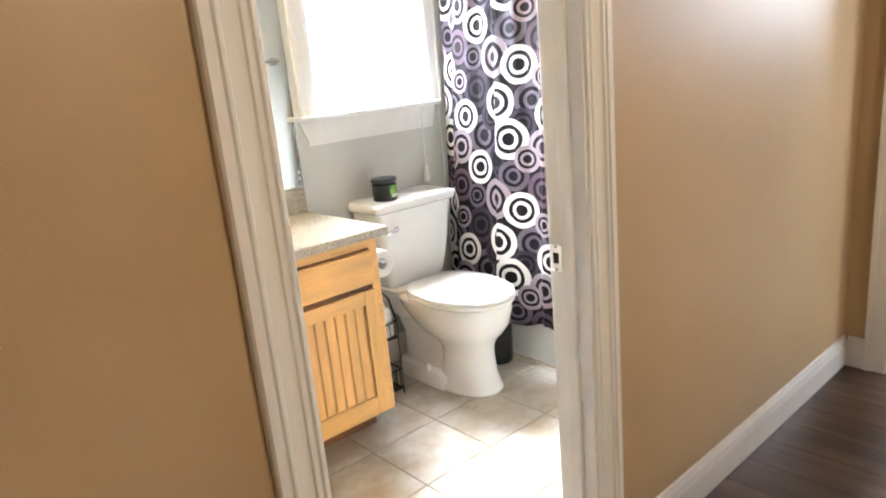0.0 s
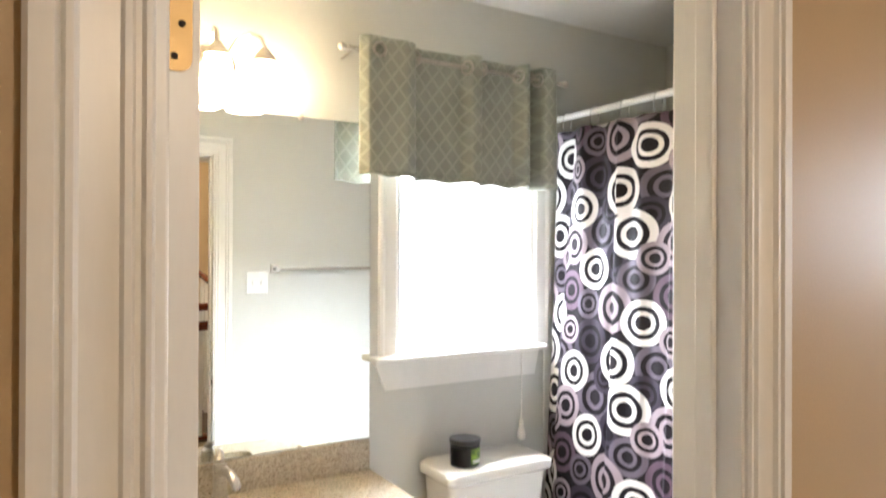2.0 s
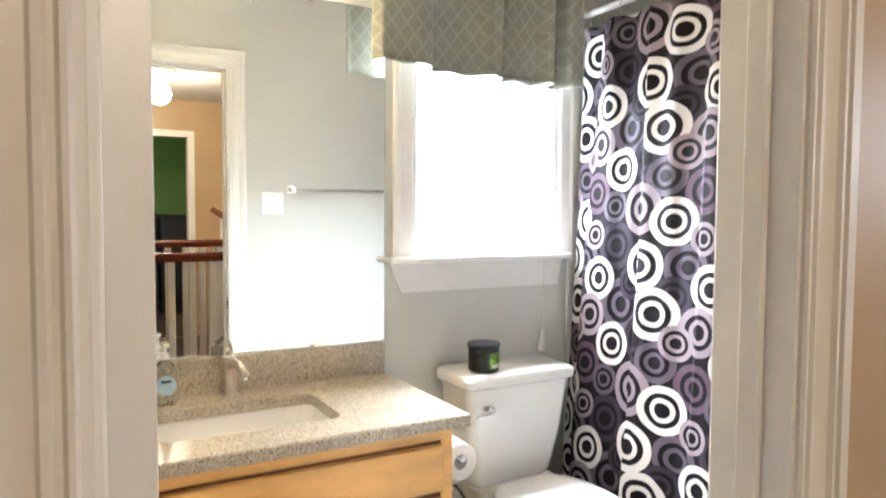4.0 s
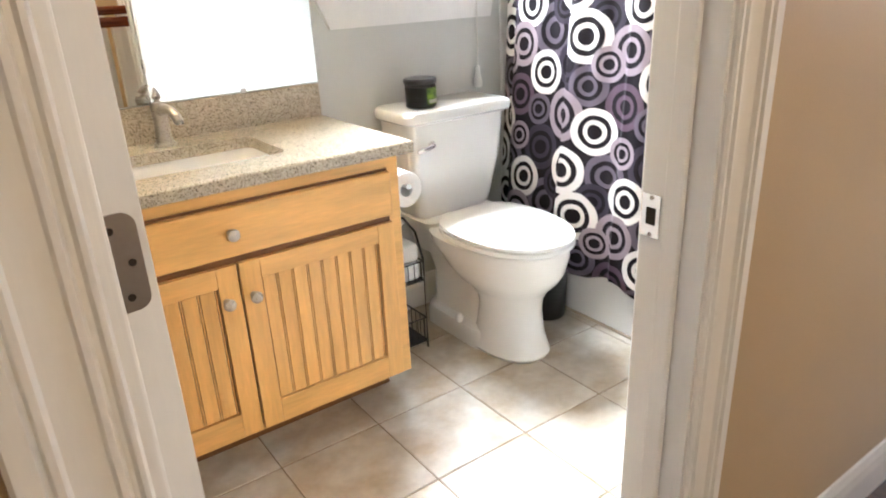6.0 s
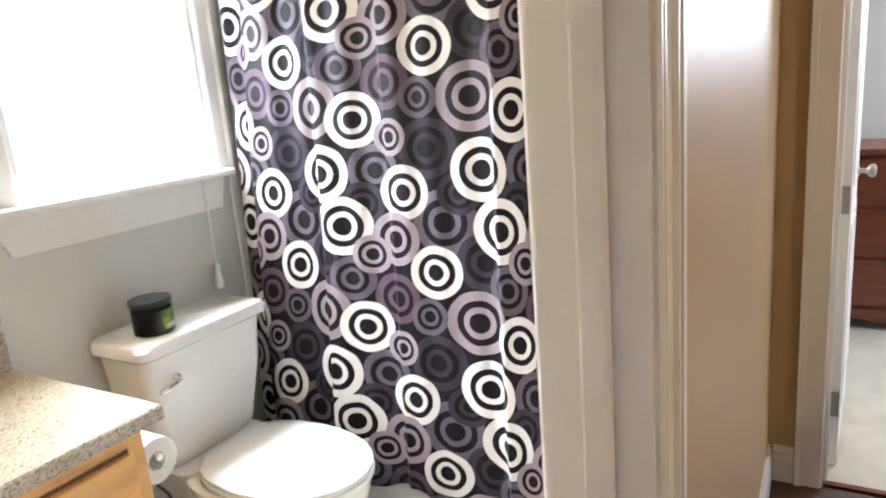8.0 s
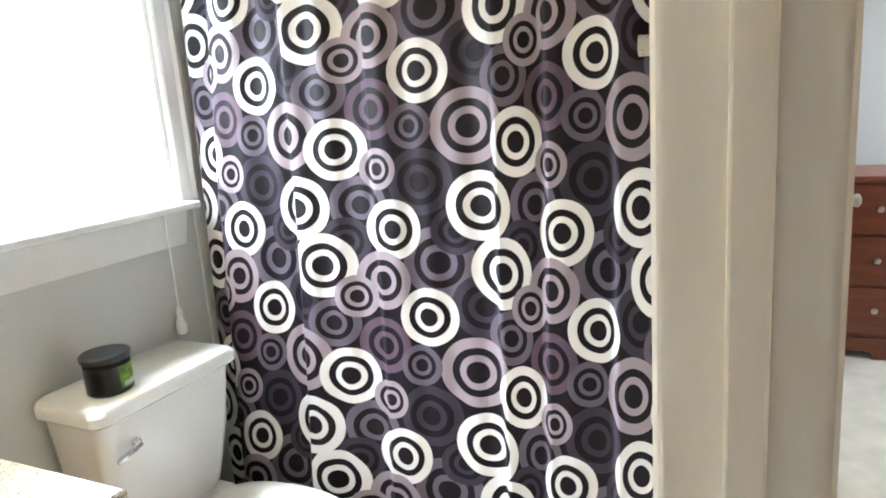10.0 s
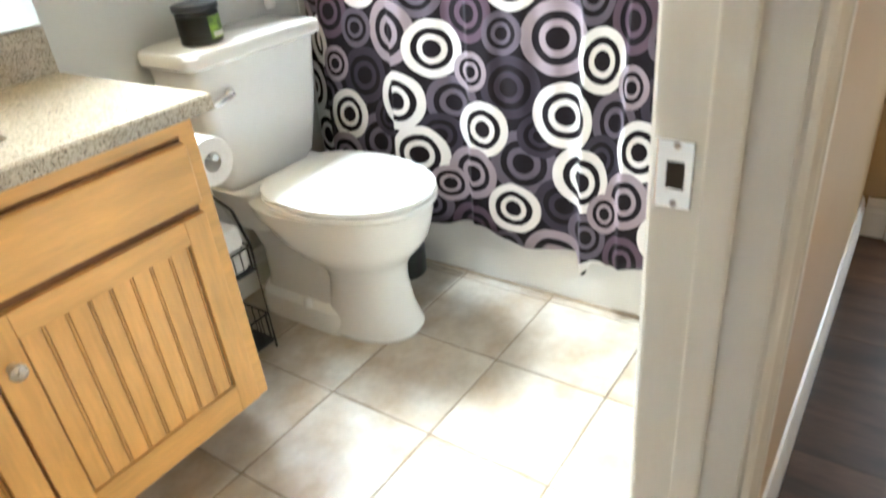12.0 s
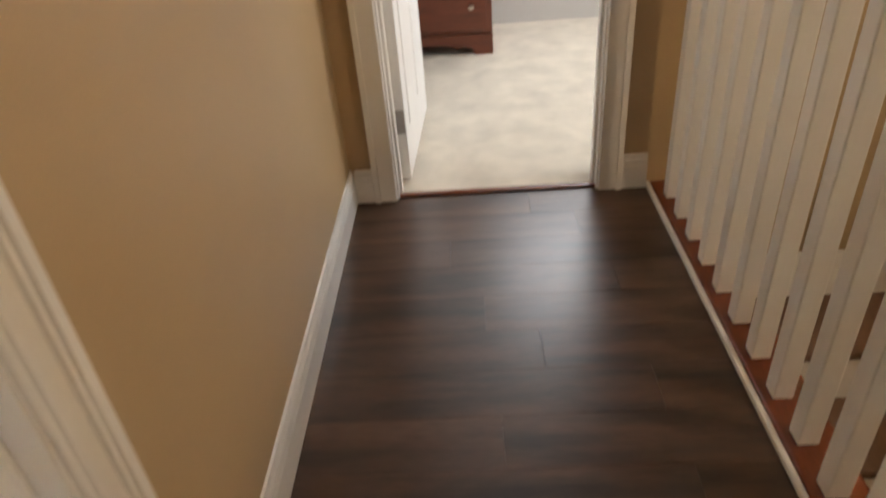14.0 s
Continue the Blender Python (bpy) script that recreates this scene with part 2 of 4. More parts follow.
def curtain_print():
    m = bpy.data.materials.new("ring_print_fabric")
    m.use_nodes = True
    n, l = m.node_tree.nodes, m.node_tree.links
    b = n["Principled BSDF"]
    uv = n.new("ShaderNodeUVMap")
    uv.uv_map = "UVMap"
    colour = None
    # a slight waver, so that the rings are hand-drawn rather than true circles
    nz = n.new("ShaderNodeTexNoise")
    nz.inputs["Scale"].default_value = 9
    l.new(uv.outputs[0], nz.inputs["Vector"])
    sub = n.new("ShaderNodeVectorMath")
    sub.operation, sub.inputs[1].default_value = "SUBTRACT", (0.5, 0.5, 0.5)
    l.new(nz.outputs["Color"], sub.inputs[0])
    sc = n.new("ShaderNodeVectorMath")
    sc.operation = "SCALE"
    sc.inputs["Scale"].default_value = 0.0016
    l.new(sub.outputs[0], sc.inputs[0])
    addv = n.new("ShaderNodeVectorMath")
    l.new(uv.outputs[0], addv.inputs[0])
    l.new(sc.outputs[0], addv.inputs[1])
    for u, v, r, key in RINGS:
        d = n.new("ShaderNodeVectorMath")
        d.operation, d.inputs[1].default_value = "SUBTRACT", (u / 100, v / 100, 0)
        l.new(addv.outputs[0], d.inputs[0])
        w = n.new("ShaderNodeVectorMath")
        w.operation = "WRAP"
        w.inputs[1].default_value, w.inputs[2].default_value = (PRINT_W / 2, PRINT_H / 2, 1), (-PRINT_W / 2, -PRINT_H / 2, -1)
        l.new(d.outputs[0], w.inputs[0])
        flat = n.new("ShaderNodeVectorMath")
        flat.operation, flat.inputs[1].default_value = "MULTIPLY", (100 / r, 100 / r, 0)
        l.new(w.outputs[0], flat.inputs[0])
        ln = n.new("ShaderNodeVectorMath")
        ln.operation = "LENGTH"
        l.new(flat.outputs[0], ln.inputs[0])
        ramp = n.new("ShaderNodeValToRGB")
        ramp.color_ramp.interpolation = "CONSTANT"
        c = PRINT_COLOURS[key]
        e = ramp.color_ramp.elements
        e[0].position, e[0].color = 0.0, (*INK, 1)
        e[1].position, e[1].color = 0.31, (*c, 1)
        for p, col in ((0.50, INK), (0.70, c)):
            x = e.new(p)
            x.color = (*col, 1)
        l.new(ln.outputs["Value"], ramp.inputs[0])
        inside = n.new("ShaderNodeMath")
        inside.operation, inside.inputs[1].default_value = "LESS_THAN", 0.995
        l.new(ln.outputs["Value"], inside.inputs[0])
        mix = n.new("ShaderNodeMix")
        mix.data_type = "RGBA"
        mix.inputs[6].default_value = (*INK, 1)
        if colour:
            l.new(colour, mix.inputs[6])
        l.new(inside.outputs[0], mix.inputs["Factor"])
        l.new(ramp.outputs[0], mix.inputs[7])
        colour = mix.outputs[2]
    l.new(colour, b.inputs["Base Color"])
    b.inputs["Roughness"].default_value = 0.62
    b.inputs["Specular IOR Level"].default_value = 0.2
    weave = n.new("ShaderNodeTexNoise")
    weave.inputs["Scale"].default_value = 500
    l.new(uv.outputs[0], weave.inputs["Vector"])
    bp = n.new("ShaderNodeBump")
    bp.inputs["Strength"].default_value, bp.inputs["Distance"].default_value = 0.15, 0.001
    l.new(weave.outputs[0], bp.inputs["Height"])
    l.new(bp.outputs[0], b.inputs["Normal"])
    return m


def lattice_print():
    """Grey-green cloth with a pale diamond lattice."""
    m = material("lattice_cloth", (0.30, 0.31, 0.25), 0.8, vary=0.05, scale=12, grain=300, bump=0.3, sheen=0.3)
    n, l = m.node_tree.nodes, m.node_tree.links
    b = n["Principled BSDF"]
    base = b.inputs["Base Color"].links[0].from_socket
    uv = n.new("ShaderNodeUVMap")
    uv.uv_map = "UVMap"
    lines = None
    for turn in (45, -45):
        mp = n.new("ShaderNodeMapping")
        mp.inputs["Rotation"].default_value = (0, 0, radians(turn))
        l.new(uv.outputs[0], mp.inputs[0])
        wv = n.new("ShaderNodeTexWave")
        wv.inputs["Scale"].default_value, wv.inputs["Distortion"].default_value = 6.5, 0.0
        l.new(mp.outputs[0], wv.inputs["Vector"])
        gt = n.new("ShaderNodeMath")
        gt.operation, gt.inputs[1].default_value = "GREATER_THAN", 0.90
        l.new(wv.outputs["Fac"], gt.inputs[0])
        if lines:
            mx = n.new("ShaderNodeMath")
            mx.operation = "MAXIMUM"
            l.new(lines, mx.inputs[0])
            l.new(gt.outputs[0], mx.inputs[1])
            lines = mx.outputs[0]
        else:
            lines = gt.outputs[0]
    mix = n.new("ShaderNodeMix")
    mix.data_type = "RGBA"
    mix.inputs[7].default_value = (0.43, 0.43, 0.35, 1)
    half = n.new("ShaderNodeMath")
    half.operation, half.inputs[1].default_value = "MULTIPLY", 0.45
    l.new(lines, half.inputs[0])
    l.new(half.outputs[0], mix.inputs["Factor"])
    l.new(base, mix.inputs[6])
    l.new(mix.outputs[2], b.inputs["Base Color"])
    b.inputs["Transmission Weight"].default_value = 0.0
    return m


FABRIC, LATTICE = curtain_print(), lattice_print()

# ---- mesh helpers ----


def mesh_object(name, bm, mat, smooth=False):
    me = bpy.data.meshes.new(name)
    bmesh.ops.recalc_face_normals(bm, faces=bm.faces)
    bm.to_mesh(me)
    bm.free()
    me.materials.append(mat)
    if smooth:
        for p in me.polygons:
            p.use_smooth = True
        me.set_sharp_from_angle(angle=radians(38))
    return new(name, me)


def part(name, bm, mat, parent=None, label="", smooth=False):
    ob = mesh_object(name, bm, mat, smooth)
    if parent:
        ob.parent = parent
    return tagged(ob, label) if label else ob


def thing(name, label, category, group="", kind="", at=(0, 0, 0)):
    ob = new(name)
    ob.empty_display_size = 0.05
    ob.location = at
    return tagged(ob, label, category, group, kind)


def box(x0, x1, y0, y1, z0, z1, bevel=0.0, bm=None, segs=2):
    bm = bm or bmesh.new()
    r = bmesh.ops.create_cube(bm, size=1.0)
    vs = r["verts"]
    for v in vs:
        v.co = Vector(((x0 + x1) / 2 + v.co.x * (x1 - x0), (y0 + y1) / 2 + v.co.y * (y1 - y0), (z0 + z1) / 2 + v.co.z * (z1 - z0)))
    if bevel:
        es = list({e for v in vs for e in v.link_edges})
        bmesh.ops.bevel(bm, geom=es, offset=bevel, segments=segs, affect="EDGES", profile=0.5)
    return bm


def lathe(profile, segs=32, bm=None, at=(0, 0, 0), m=None):
    """Turns (radius, height) pairs round the z axis."""
    bm = bm or bmesh.new()
    rings = []
    for r, z in profile:
        ring = []
        for k in range(segs):
            a = 2 * math.pi * k / segs
            p = Vector((r * math.cos(a), r * math.sin(a), z))
            p = (m @ p if m else p) + Vector(at)
            ring.append(bm.verts.new(p))
        rings.append(ring)
    for a, b in zip(rings, rings[1:]):
        for k in range(segs):
            bm.faces.new((a[k], a[(k + 1) % segs], b[(k + 1) % segs], b[k]))
    for ring in (rings[0], rings[-1]):
        bm.faces.new(ring)
    return bm


def loft(rings, bm=None, caps=True):
    bm = bm or bmesh.new()
    made = [[bm.verts.new(p) for p in ring] for ring in rings]
    k = len(made[0])
    for a, b in zip(made, made[1:]):
        for i in range(k):
            bm.faces.new((a[i], a[(i + 1) % k], b[(i + 1) % k], b[i]))
    if caps:
        bm.faces.new(made[0])
        bm.faces.new(made[-1])
    return bm


def tube(points, radius, segs=8, bm=None):
    """A round bar through the points."""
    pts = [Vector(p) for p in points]
    rings = []
    for i, p in enumerate(pts):
        d = (pts[min(i + 1, len(pts) - 1)] - pts[max(i - 1, 0)]).normalized()
        side = d.cross(Vector((0, 0, 1)))
        side = side.normalized() if side.length > 0.05 else d.cross(Vector((0, 1, 0))).normalized()
        up = side.cross(d)
        r = radius[i] if isinstance(radius, (list, tuple)) else radius
        rings.append([p + r * (math.cos(a) * side + math.sin(a) * up) for a in (2 * math.pi * k / segs for k in range(segs))])
    return loft(rings, bm)


def extrude_profile(profile, start, end, out, up=Vector((0, 0, 1)), bm=None):
    """A moulding: profile of (out, up) pairs swept from start to end."""
    s, e, o = Vector(start), Vector(end), Vector(out)
    return loft([[p + o * a + up * b for a, b in profile] for p in (s, e)], bm)


def oval(cx, cy, z, rx, ry_front, ry_back, segs=40, power=2.0):
    pts = []
    for k in range(segs):
        a = 2 * math.pi * k / segs
        c, s = math.cos(a), math.sin(a)
        x = math.copysign(abs(c) ** (2 / power), c) * rx
        y = math.copysign(abs(s) ** (2 / power), s)
        pts.append(Vector((cx + x, cy + (y * ry_back if y > 0 else y * ry_front), z)))
    return pts


def structure(name, bm, mat, label, category="structure", smooth=False):
    return tagged(mesh_object(name, bm, mat, smooth), label, category, kind="structure")


def boxes(*rows):
    bm = bmesh.new()
    for r in rows:
        box(*r, bm=bm)
    return bm


# ---- plan ----
LEFT, BACK, TUBX, RIGHT = 0.44, 2.70, 2.215, 2.97       # bathroom walls and tub face
HALLY, BATHY = 1.118, 1.222                              # two faces of the wall with the door
JL, JR, HEAD = 0.528, 1.252, 2.07                         # door opening
ENDX, END2 = 2.966, 3.081                                 # wall at the end of the hall
DY0, DY1 = 0.240, 0.950                                  # its doorway
CEILB, CEILH = 2.53, 2.56
WX0, WX1, WZ0, WZ1 = 1.56, 2.18, 1.205, 2.14             # window opening
HALL0 = -1.9
FARY = -3.0

# Bathroom shell
structure("wall_north", boxes((0.32, WX0, BACK, 2.84, 0, CEILB), (WX1, 3.09, BACK, 2.84, 0, CEILB), (WX0, WX1, BACK, 2.84, 0, WZ0 - 0.02), (WX0, WX1, BACK, 2.84, WZ1, CEILB)), GREY, "pale grey painted bathroom wall with a window opening")
structure("wall_west", boxes((0.32, LEFT, BATHY, BACK, 0, CEILB)), GREY, "pale grey painted bathroom side wall")
structure("wall_east", boxes((RIGHT, 3.09, BATHY, BACK, 0, CEILB)), GREY, "pale grey painted wall behind the bathtub")
ceiling_b = structure("ceiling_bathroom", boxes((0.32, 3.09, BATHY - 0.06, 2.84, CEILB, CEILB + 0.12)), CEIL, "white painted bathroom ceiling")
# Wall with the door: hall side tan, bathroom side grey
MIDY = 1.170
for nm, y0, y1, mt, lb in (("wall_hall", HALLY, MIDY, TAN, "tan painted hall wall with a doorway"), ("wall_south", MIDY, BATHY, GREY, "pale grey painted bathroom wall with a doorway")):
    x0, x1 = (HALL0, ENDX) if y0 == HALLY else (0.32, 3.09)
    structure(nm, boxes((x0, JL - 0.02, y0, y1, 0, CEILB), (JR + 0.02, x1, y0, y1, 0, CEILB), (JL - 0.02, JR + 0.02, y0, y1, HEAD + 0.02, CEILB)), mt, lb)


def door_frame(name):
    ob = thing(name, "white painted door frame with a stop and moulded casing", "door frame", kind="structure")
    part("jamb", boxes((JL - 0.02, JL, HALLY - 0.004, BATHY + 0.004, 0, HEAD)), TRIM, ob)
    part("jamb", boxes((JR, JR + 0.02, HALLY - 0.004, BATHY + 0.004, 0, HEAD)), TRIM, ob)
    part("head_jamb", boxes((JL - 0.02, JR + 0.02, HALLY - 0.004, BATHY + 0.004, HEAD, HEAD + 0.02)), TRIM, ob)
    sy0, sy1 = HALLY + 0.034, BATHY - 0.040
    part("door_stop", box(JL, JL + 0.011, sy0, sy1, 0, HEAD, 0.003), TRIM, ob)
    part("door_stop", box(JR - 0.011, JR, sy0, sy1, 0, HEAD, 0.003), TRIM, ob)
    part("door_stop", box(JL + 0.011, JR - 0.011, sy0, sy1, HEAD - 0.011, HEAD, 0.003), TRIM, ob)
    prof = [(0, 0), (0, 0.009), (0.003, 0.013), (0.007, 0.013), (0.010, 0.008), (0.014, 0.008), (0.017, 0.013), (0.022, 0.013), (0.025, 0.009), (0.052, 0.011), (0.056, 0.017), (0.061, 0.017), (0.064, 0.011), (0.068, 0.019), (0.084, 0.019), (0.088, 0.014), (0.088, 0)]
    for y, s in ((HALLY, -1), (BATHY, 1)):
        for x, d in ((JL - 0.006, -1), (JR + 0.006, 1)):
            bm = loft([[Vector((x + d * a, y + s * b, z if z == 0 else z + a)) for a, b in prof] for z in (0, HEAD + 0.006)])
            part("casing", bm, TRIM, ob)
        bm = loft([[Vector((x + (-a if x < 1 else a), y + s * b, HEAD + 0.006 + a)) for a, b in prof] for x in (JL - 0.006, JR + 0.006)])
        part("head_casing", bm, TRIM, ob)
    sp = part("strike_plate", box(JR - 0.0025, JR, BATHY - 0.031, BATHY + 0.003, 0.857, 0.923, 0.001), CHROME, ob, "bright metal strike plate")
    part("latch_hole", box(JR - 0.0035, JR - 0.0024, BATHY - 0.023, BATHY - 0.007, 0.877, 0.903, 0.0004), DARKHOLE, sp)
    for z in (0.862, 0.918):
        part("screw", lathe([(0.0032, 0), (0.0032, 0.001)], 10, m=Matrix.Rotation(radians(-90), 4, "Y"), at=(JR - 0.0024, BATHY - 0.015, z)), STEEL, sp)
    return ob


door_frame("door_frame_bathroom")


def hinge_leaf(parent, x, z, mat, label):
    """A leaf with rounded corners let into the door's edge, with three screws and a knuckle."""
    bm = bmesh.new()
    w, h, r = 0.041, 0.092, 0.013
    outline = [(0, -h / 2), (w - r, -h / 2)]
    outline += [(w - r + r * math.sin(a), -h / 2 + r - r * math.cos(a)) for a in (math.pi / 2 * k / 6 for k in range(1, 7))]
    outline += [(w - r + r * math.cos(a), h / 2 - r + r * math.sin(a)) for a in (math.pi / 2 * k / 6 for k in range(7))]
    outline += [(0, h / 2)]
    loft([[Vector((x + a, y, z + b)) for a, b in outline] for y in (BATHY + 0.0095, BATHY + 0.0125)], bm)
    leaf = part("hinge", bm, mat, parent, label)
    for a, b in ((0.018, 0.032), (0.031, 0.0), (0.024, -0.032)):
        part("screw", lathe([(0.0035, 0), (0.0035, 0.0012)], 12, m=Matrix.Rotation(radians(90), 4, "X"), at=(x + a, BATHY + 0.0094, z + b)), DARKHOLE, leaf)
    part("knuckle", lathe([(0.0055, -0.045), (0.0055, 0.045)], 14, at=(x - 0.004, BATHY + 0.012, z)), mat, leaf, smooth=True)


def bathroom_door():
    ob = thing("door_1", "white painted panel door standing wide open into the bathroom", "door", kind="structure")
    x0, x1 = JL + 0.014, JL + 0.053
    slab = part("door_slab", box(x0, x1, BATHY + 0.012, BATHY + 0.685, 0.012, HEAD - 0.006, 0.0015), TRIM, ob)
    for z0, z1 in ((0.2, 0.85), (0.98, 1.88)):
        for y0, y1 in ((0.10, 0.31), (0.40, 0.60)):
            part("panel", box(x1 - 0.002, x1 + 0.004, BATHY + y0, BATHY + y1, z0, z1, 0.003), TRIM, slab)
    hinge_leaf(ob, x0 - 0.010, 1.79, BRASS, "antique brass hinge leaf")
    hinge_leaf(ob, x0 - 0.010, 1.005, STEEL, "dull steel hinge leaf with three screws")
    hinge_leaf(ob, x0 - 0.010, 0.25, STEEL, "dull steel hinge leaf")
    knob = part("door_knob", lathe([(0.025, 0), (0.025, 0.004), (0.010, 0.008), (0.010, 0.03), (0.026, 0.042), (0.026, 0.056), (0.012, 0.064)], 24, m=Matrix.Rotation(radians(90), 4, "Y"), at=(x1, BATHY + 0.62, 0.95)), NICKEL, ob, smooth=True)
    # swung a little past the square, about its hinge
    pin = Vector((x0, BATHY + 0.012, 0))
    swing = Matrix.Translation(pin) @ Matrix.Rotation(radians(5.0), 4, "Z") @ Matrix.Translation(-pin)
    ob.location, ob.rotation_euler = swing.to_translation(), swing.to_euler()
    return ob


bathroom_door()
structure("threshold", box(JL, JR, HALLY - 0.012, HALLY + 0.026, 0.0, 0.012, 0.004), NICKEL, "thin metal threshold strip under the bathroom door", "threshold")

# Hall shell
structure("wall_hall_west", boxes((HALL0 - 0.12, HALL0, FARY, 1.175, -2.7, CEILH)), TAN, "tan painted wall closing the hall")
structure("wall_hall_end", boxes((ENDX, END2, -1.02, DY0 - 0.02, -2.7, CEILH), (ENDX, END2, DY1 + 0.02, MIDY, 0, CEILH), (ENDX, END2, DY0 - 0.02, DY1 + 0.02, 2.07, CEILH), (ENDX, END2, DY0 - 0.02, DY1 + 0.02, -2.7, -0.02)), TAN, "tan painted wall with a bedroom doorway at the hall's end")
structure("ceiling_hall", boxes((HALL0 - 0.12, END2, FARY - 0.1, MIDY - 0.003, CEILH, CEILH + 0.12)), CEIL, "white painted hall ceiling")
GX0, GX1, GZ = 1.20, 1.72, 2.16
structure("wall_far", boxes((HALL0, GX0, FARY - 0.12, FARY, -2.7, CEILH), (GX1, END2, FARY - 0.12, FARY, -2.7, CEILH), (GX0, GX1, FARY - 0.12, FARY, GZ, CEILH), (GX0, GX1, FARY - 0.12, FARY, -2.7, -0.01)), TAN, "tan painted wall with a doorway across the stairwell")
structure("wall_hall_east", boxes((ENDX, END2, FARY, -1.02, -2.7, CEILH)), TAN, "tan painted wall beside the far landing")
gf = thing("door_frame_far", "white painted door casing across the stairwell", "door frame", kind="structure")
part("casing", box(GX0 - 0.07, GX0, FARY, FARY + 0.018, 0, GZ + 0.07, 0.003), TRIM, gf)
part("casing", box(GX1, GX1 + 0.07, FARY, FARY + 0.018, 0, GZ + 0.07, 0.003), TRIM, gf)
part("head_casing", box(GX0, GX1, FARY, FARY + 0.017, GZ, GZ + 0.07, 0.003), TRIM, gf)
structure("wall_green_room", boxes((0.2, 2.9, -5.4, -5.3, -0.1, CEILH), (0.1, 0.2, -5.4, FARY - 0.12, -0.1, CEILH), (2.9, 3.0, -5.4, FARY - 0.12, -0.1, CEILH), (0.1, 3.0, -5.4, FARY - 0.12, CEILH, CEILH + 0.1), (0.1, 3.0, -5.4, FARY - 0.12, -0.1, -0.01)), GREEN, "green painted room walls seen through the far doorway")
structure("floor_green_room", boxes((0.2, 2.9, -5.3, FARY - 0.12, -0.0095, 0.0)), PLANK, "dark plank floor of the green room", "floor")

BBPROF = [(0, 0), (0.014, 0), (0.016, 0.004), (0.016, 0.085), (0.012, 0.100), (0.013, 0.108), (0.008, 0.118), (0.006, 0.128), (0, 0.130)]


def baseboard(name, start, end, out, label="white moulded baseboard along the hall wall"):
    return structure(name, extrude_profile(BBPROF, start, end, out), TRIM, label, "baseboard")


baseboard("baseboard_hall", (JR + 0.096, HALLY, 0.0), (ENDX, HALLY, 0.0), (0, -1, 0))
baseboard("baseboard_hall_west", (HALL0, HALLY, 0.0), (JL - 0.096, HALLY, 0.0), (0, -1, 0))
baseboard("baseboard_end_left", (ENDX, DY1 + 0.088, 0.0), (ENDX, HALLY - 0.0165, 0.0), (-1, 0, 0))
baseboard("baseboard_end_right", (ENDX, 0.066, 0.0), (ENDX, DY0 - 0.088, 0.0), (-1, 0, 0))
baseboard("baseboard_bathroom", (1.412, BACK, 0.0), (TUBX, BACK, 0.0), (0, -1, 0), "white baseboard behind the toilet")


def bedroom_doorway():
    ob = thing("door_frame_bedroom", "white painted casing round the bedroom doorway", "door frame", kind="structure")
    for y, s in ((DY0, -1), (DY1, 1)):
        part("jamb", boxes((ENDX - 0.004, END2 + 0.004, min(y, y + s * 0.02), max(y, y + s * 0.02), 0, 2.05)), TRIM, ob)
        part("casing", box(ENDX - 0.018, ENDX, min(y + s * 0.006, y + s * 0.086), max(y + s * 0.006, y + s * 0.086), 0, 2.13, 0.004), TRIM, ob)
        part("casing_edge", box(ENDX - 0.024, ENDX - 0.018, min(y + s * 0.066, y + s * 0.086), max(y + s * 0.066, y + s * 0.086), 0, 2.13, 0.002), TRIM, ob)
        part("door_stop", box(ENDX + 0.03, ENDX + 0.066, min(y, y - s * 0.011), max(y, y - s * 0.011), 0, 2.05, 0.002), TRIM, ob)
    part("head_jamb", boxes((ENDX - 0.004, END2 + 0.004, DY0 - 0.02, DY1 + 0.02, 2.05, 2.07)), TRIM, ob)
    part("head_casing", box(ENDX - 0.018, ENDX, DY0 - 0.006, DY1 + 0.006, 2.056, 2.13, 0.004), TRIM, ob)
    d = thing("door_2", "white panel bedroom door standing open on the carpet", "door", kind="structure", at=(END2 + 0.008, DY1 - 0.004, 0))
    d.rotation_euler = (0, 0, radians(-3))
    slab = part("door_slab", box(0, 0.70, -0.035, 0, 0.02, 2.04, 0.0015), TRIM, d)
    for z0, z1 in ((0.2, 0.85), (0.98, 1.88)):
        for x0, x1 in ((0.10, 0.31), (0.40, 0.60)):
            part("panel", box(x0, x1, -0.039, -0.033, z0, z1, 0.003), TRIM, slab)
    for z in (0.25, 0.95, 1.85):
        h = part("hinge", box(-0.006, -0.0, -0.032, -0.002, z - 0.045, z + 0.045, 0.002), STEEL, d, "dull steel hinge")
        part("knuckle", lathe([(0.006, z - 0.045), (0.006, z + 0.045)], 12, at=(-0.006, 0.004, 0)), STEEL, h, smooth=True)
    kn = part("door_knob", lathe([(0.025, 0), (0.025, 0.004), (0.010, 0.008), (0.010, 0.03), (0.026, 0.042), (0.026, 0.056), (0.012, 0.064)], 20, m=Matrix.Rotation(radians(90), 4, "X"), at=(0.64, -0.035, 0.95)), NICKEL, d, smooth=True)


bedroom_doorway()

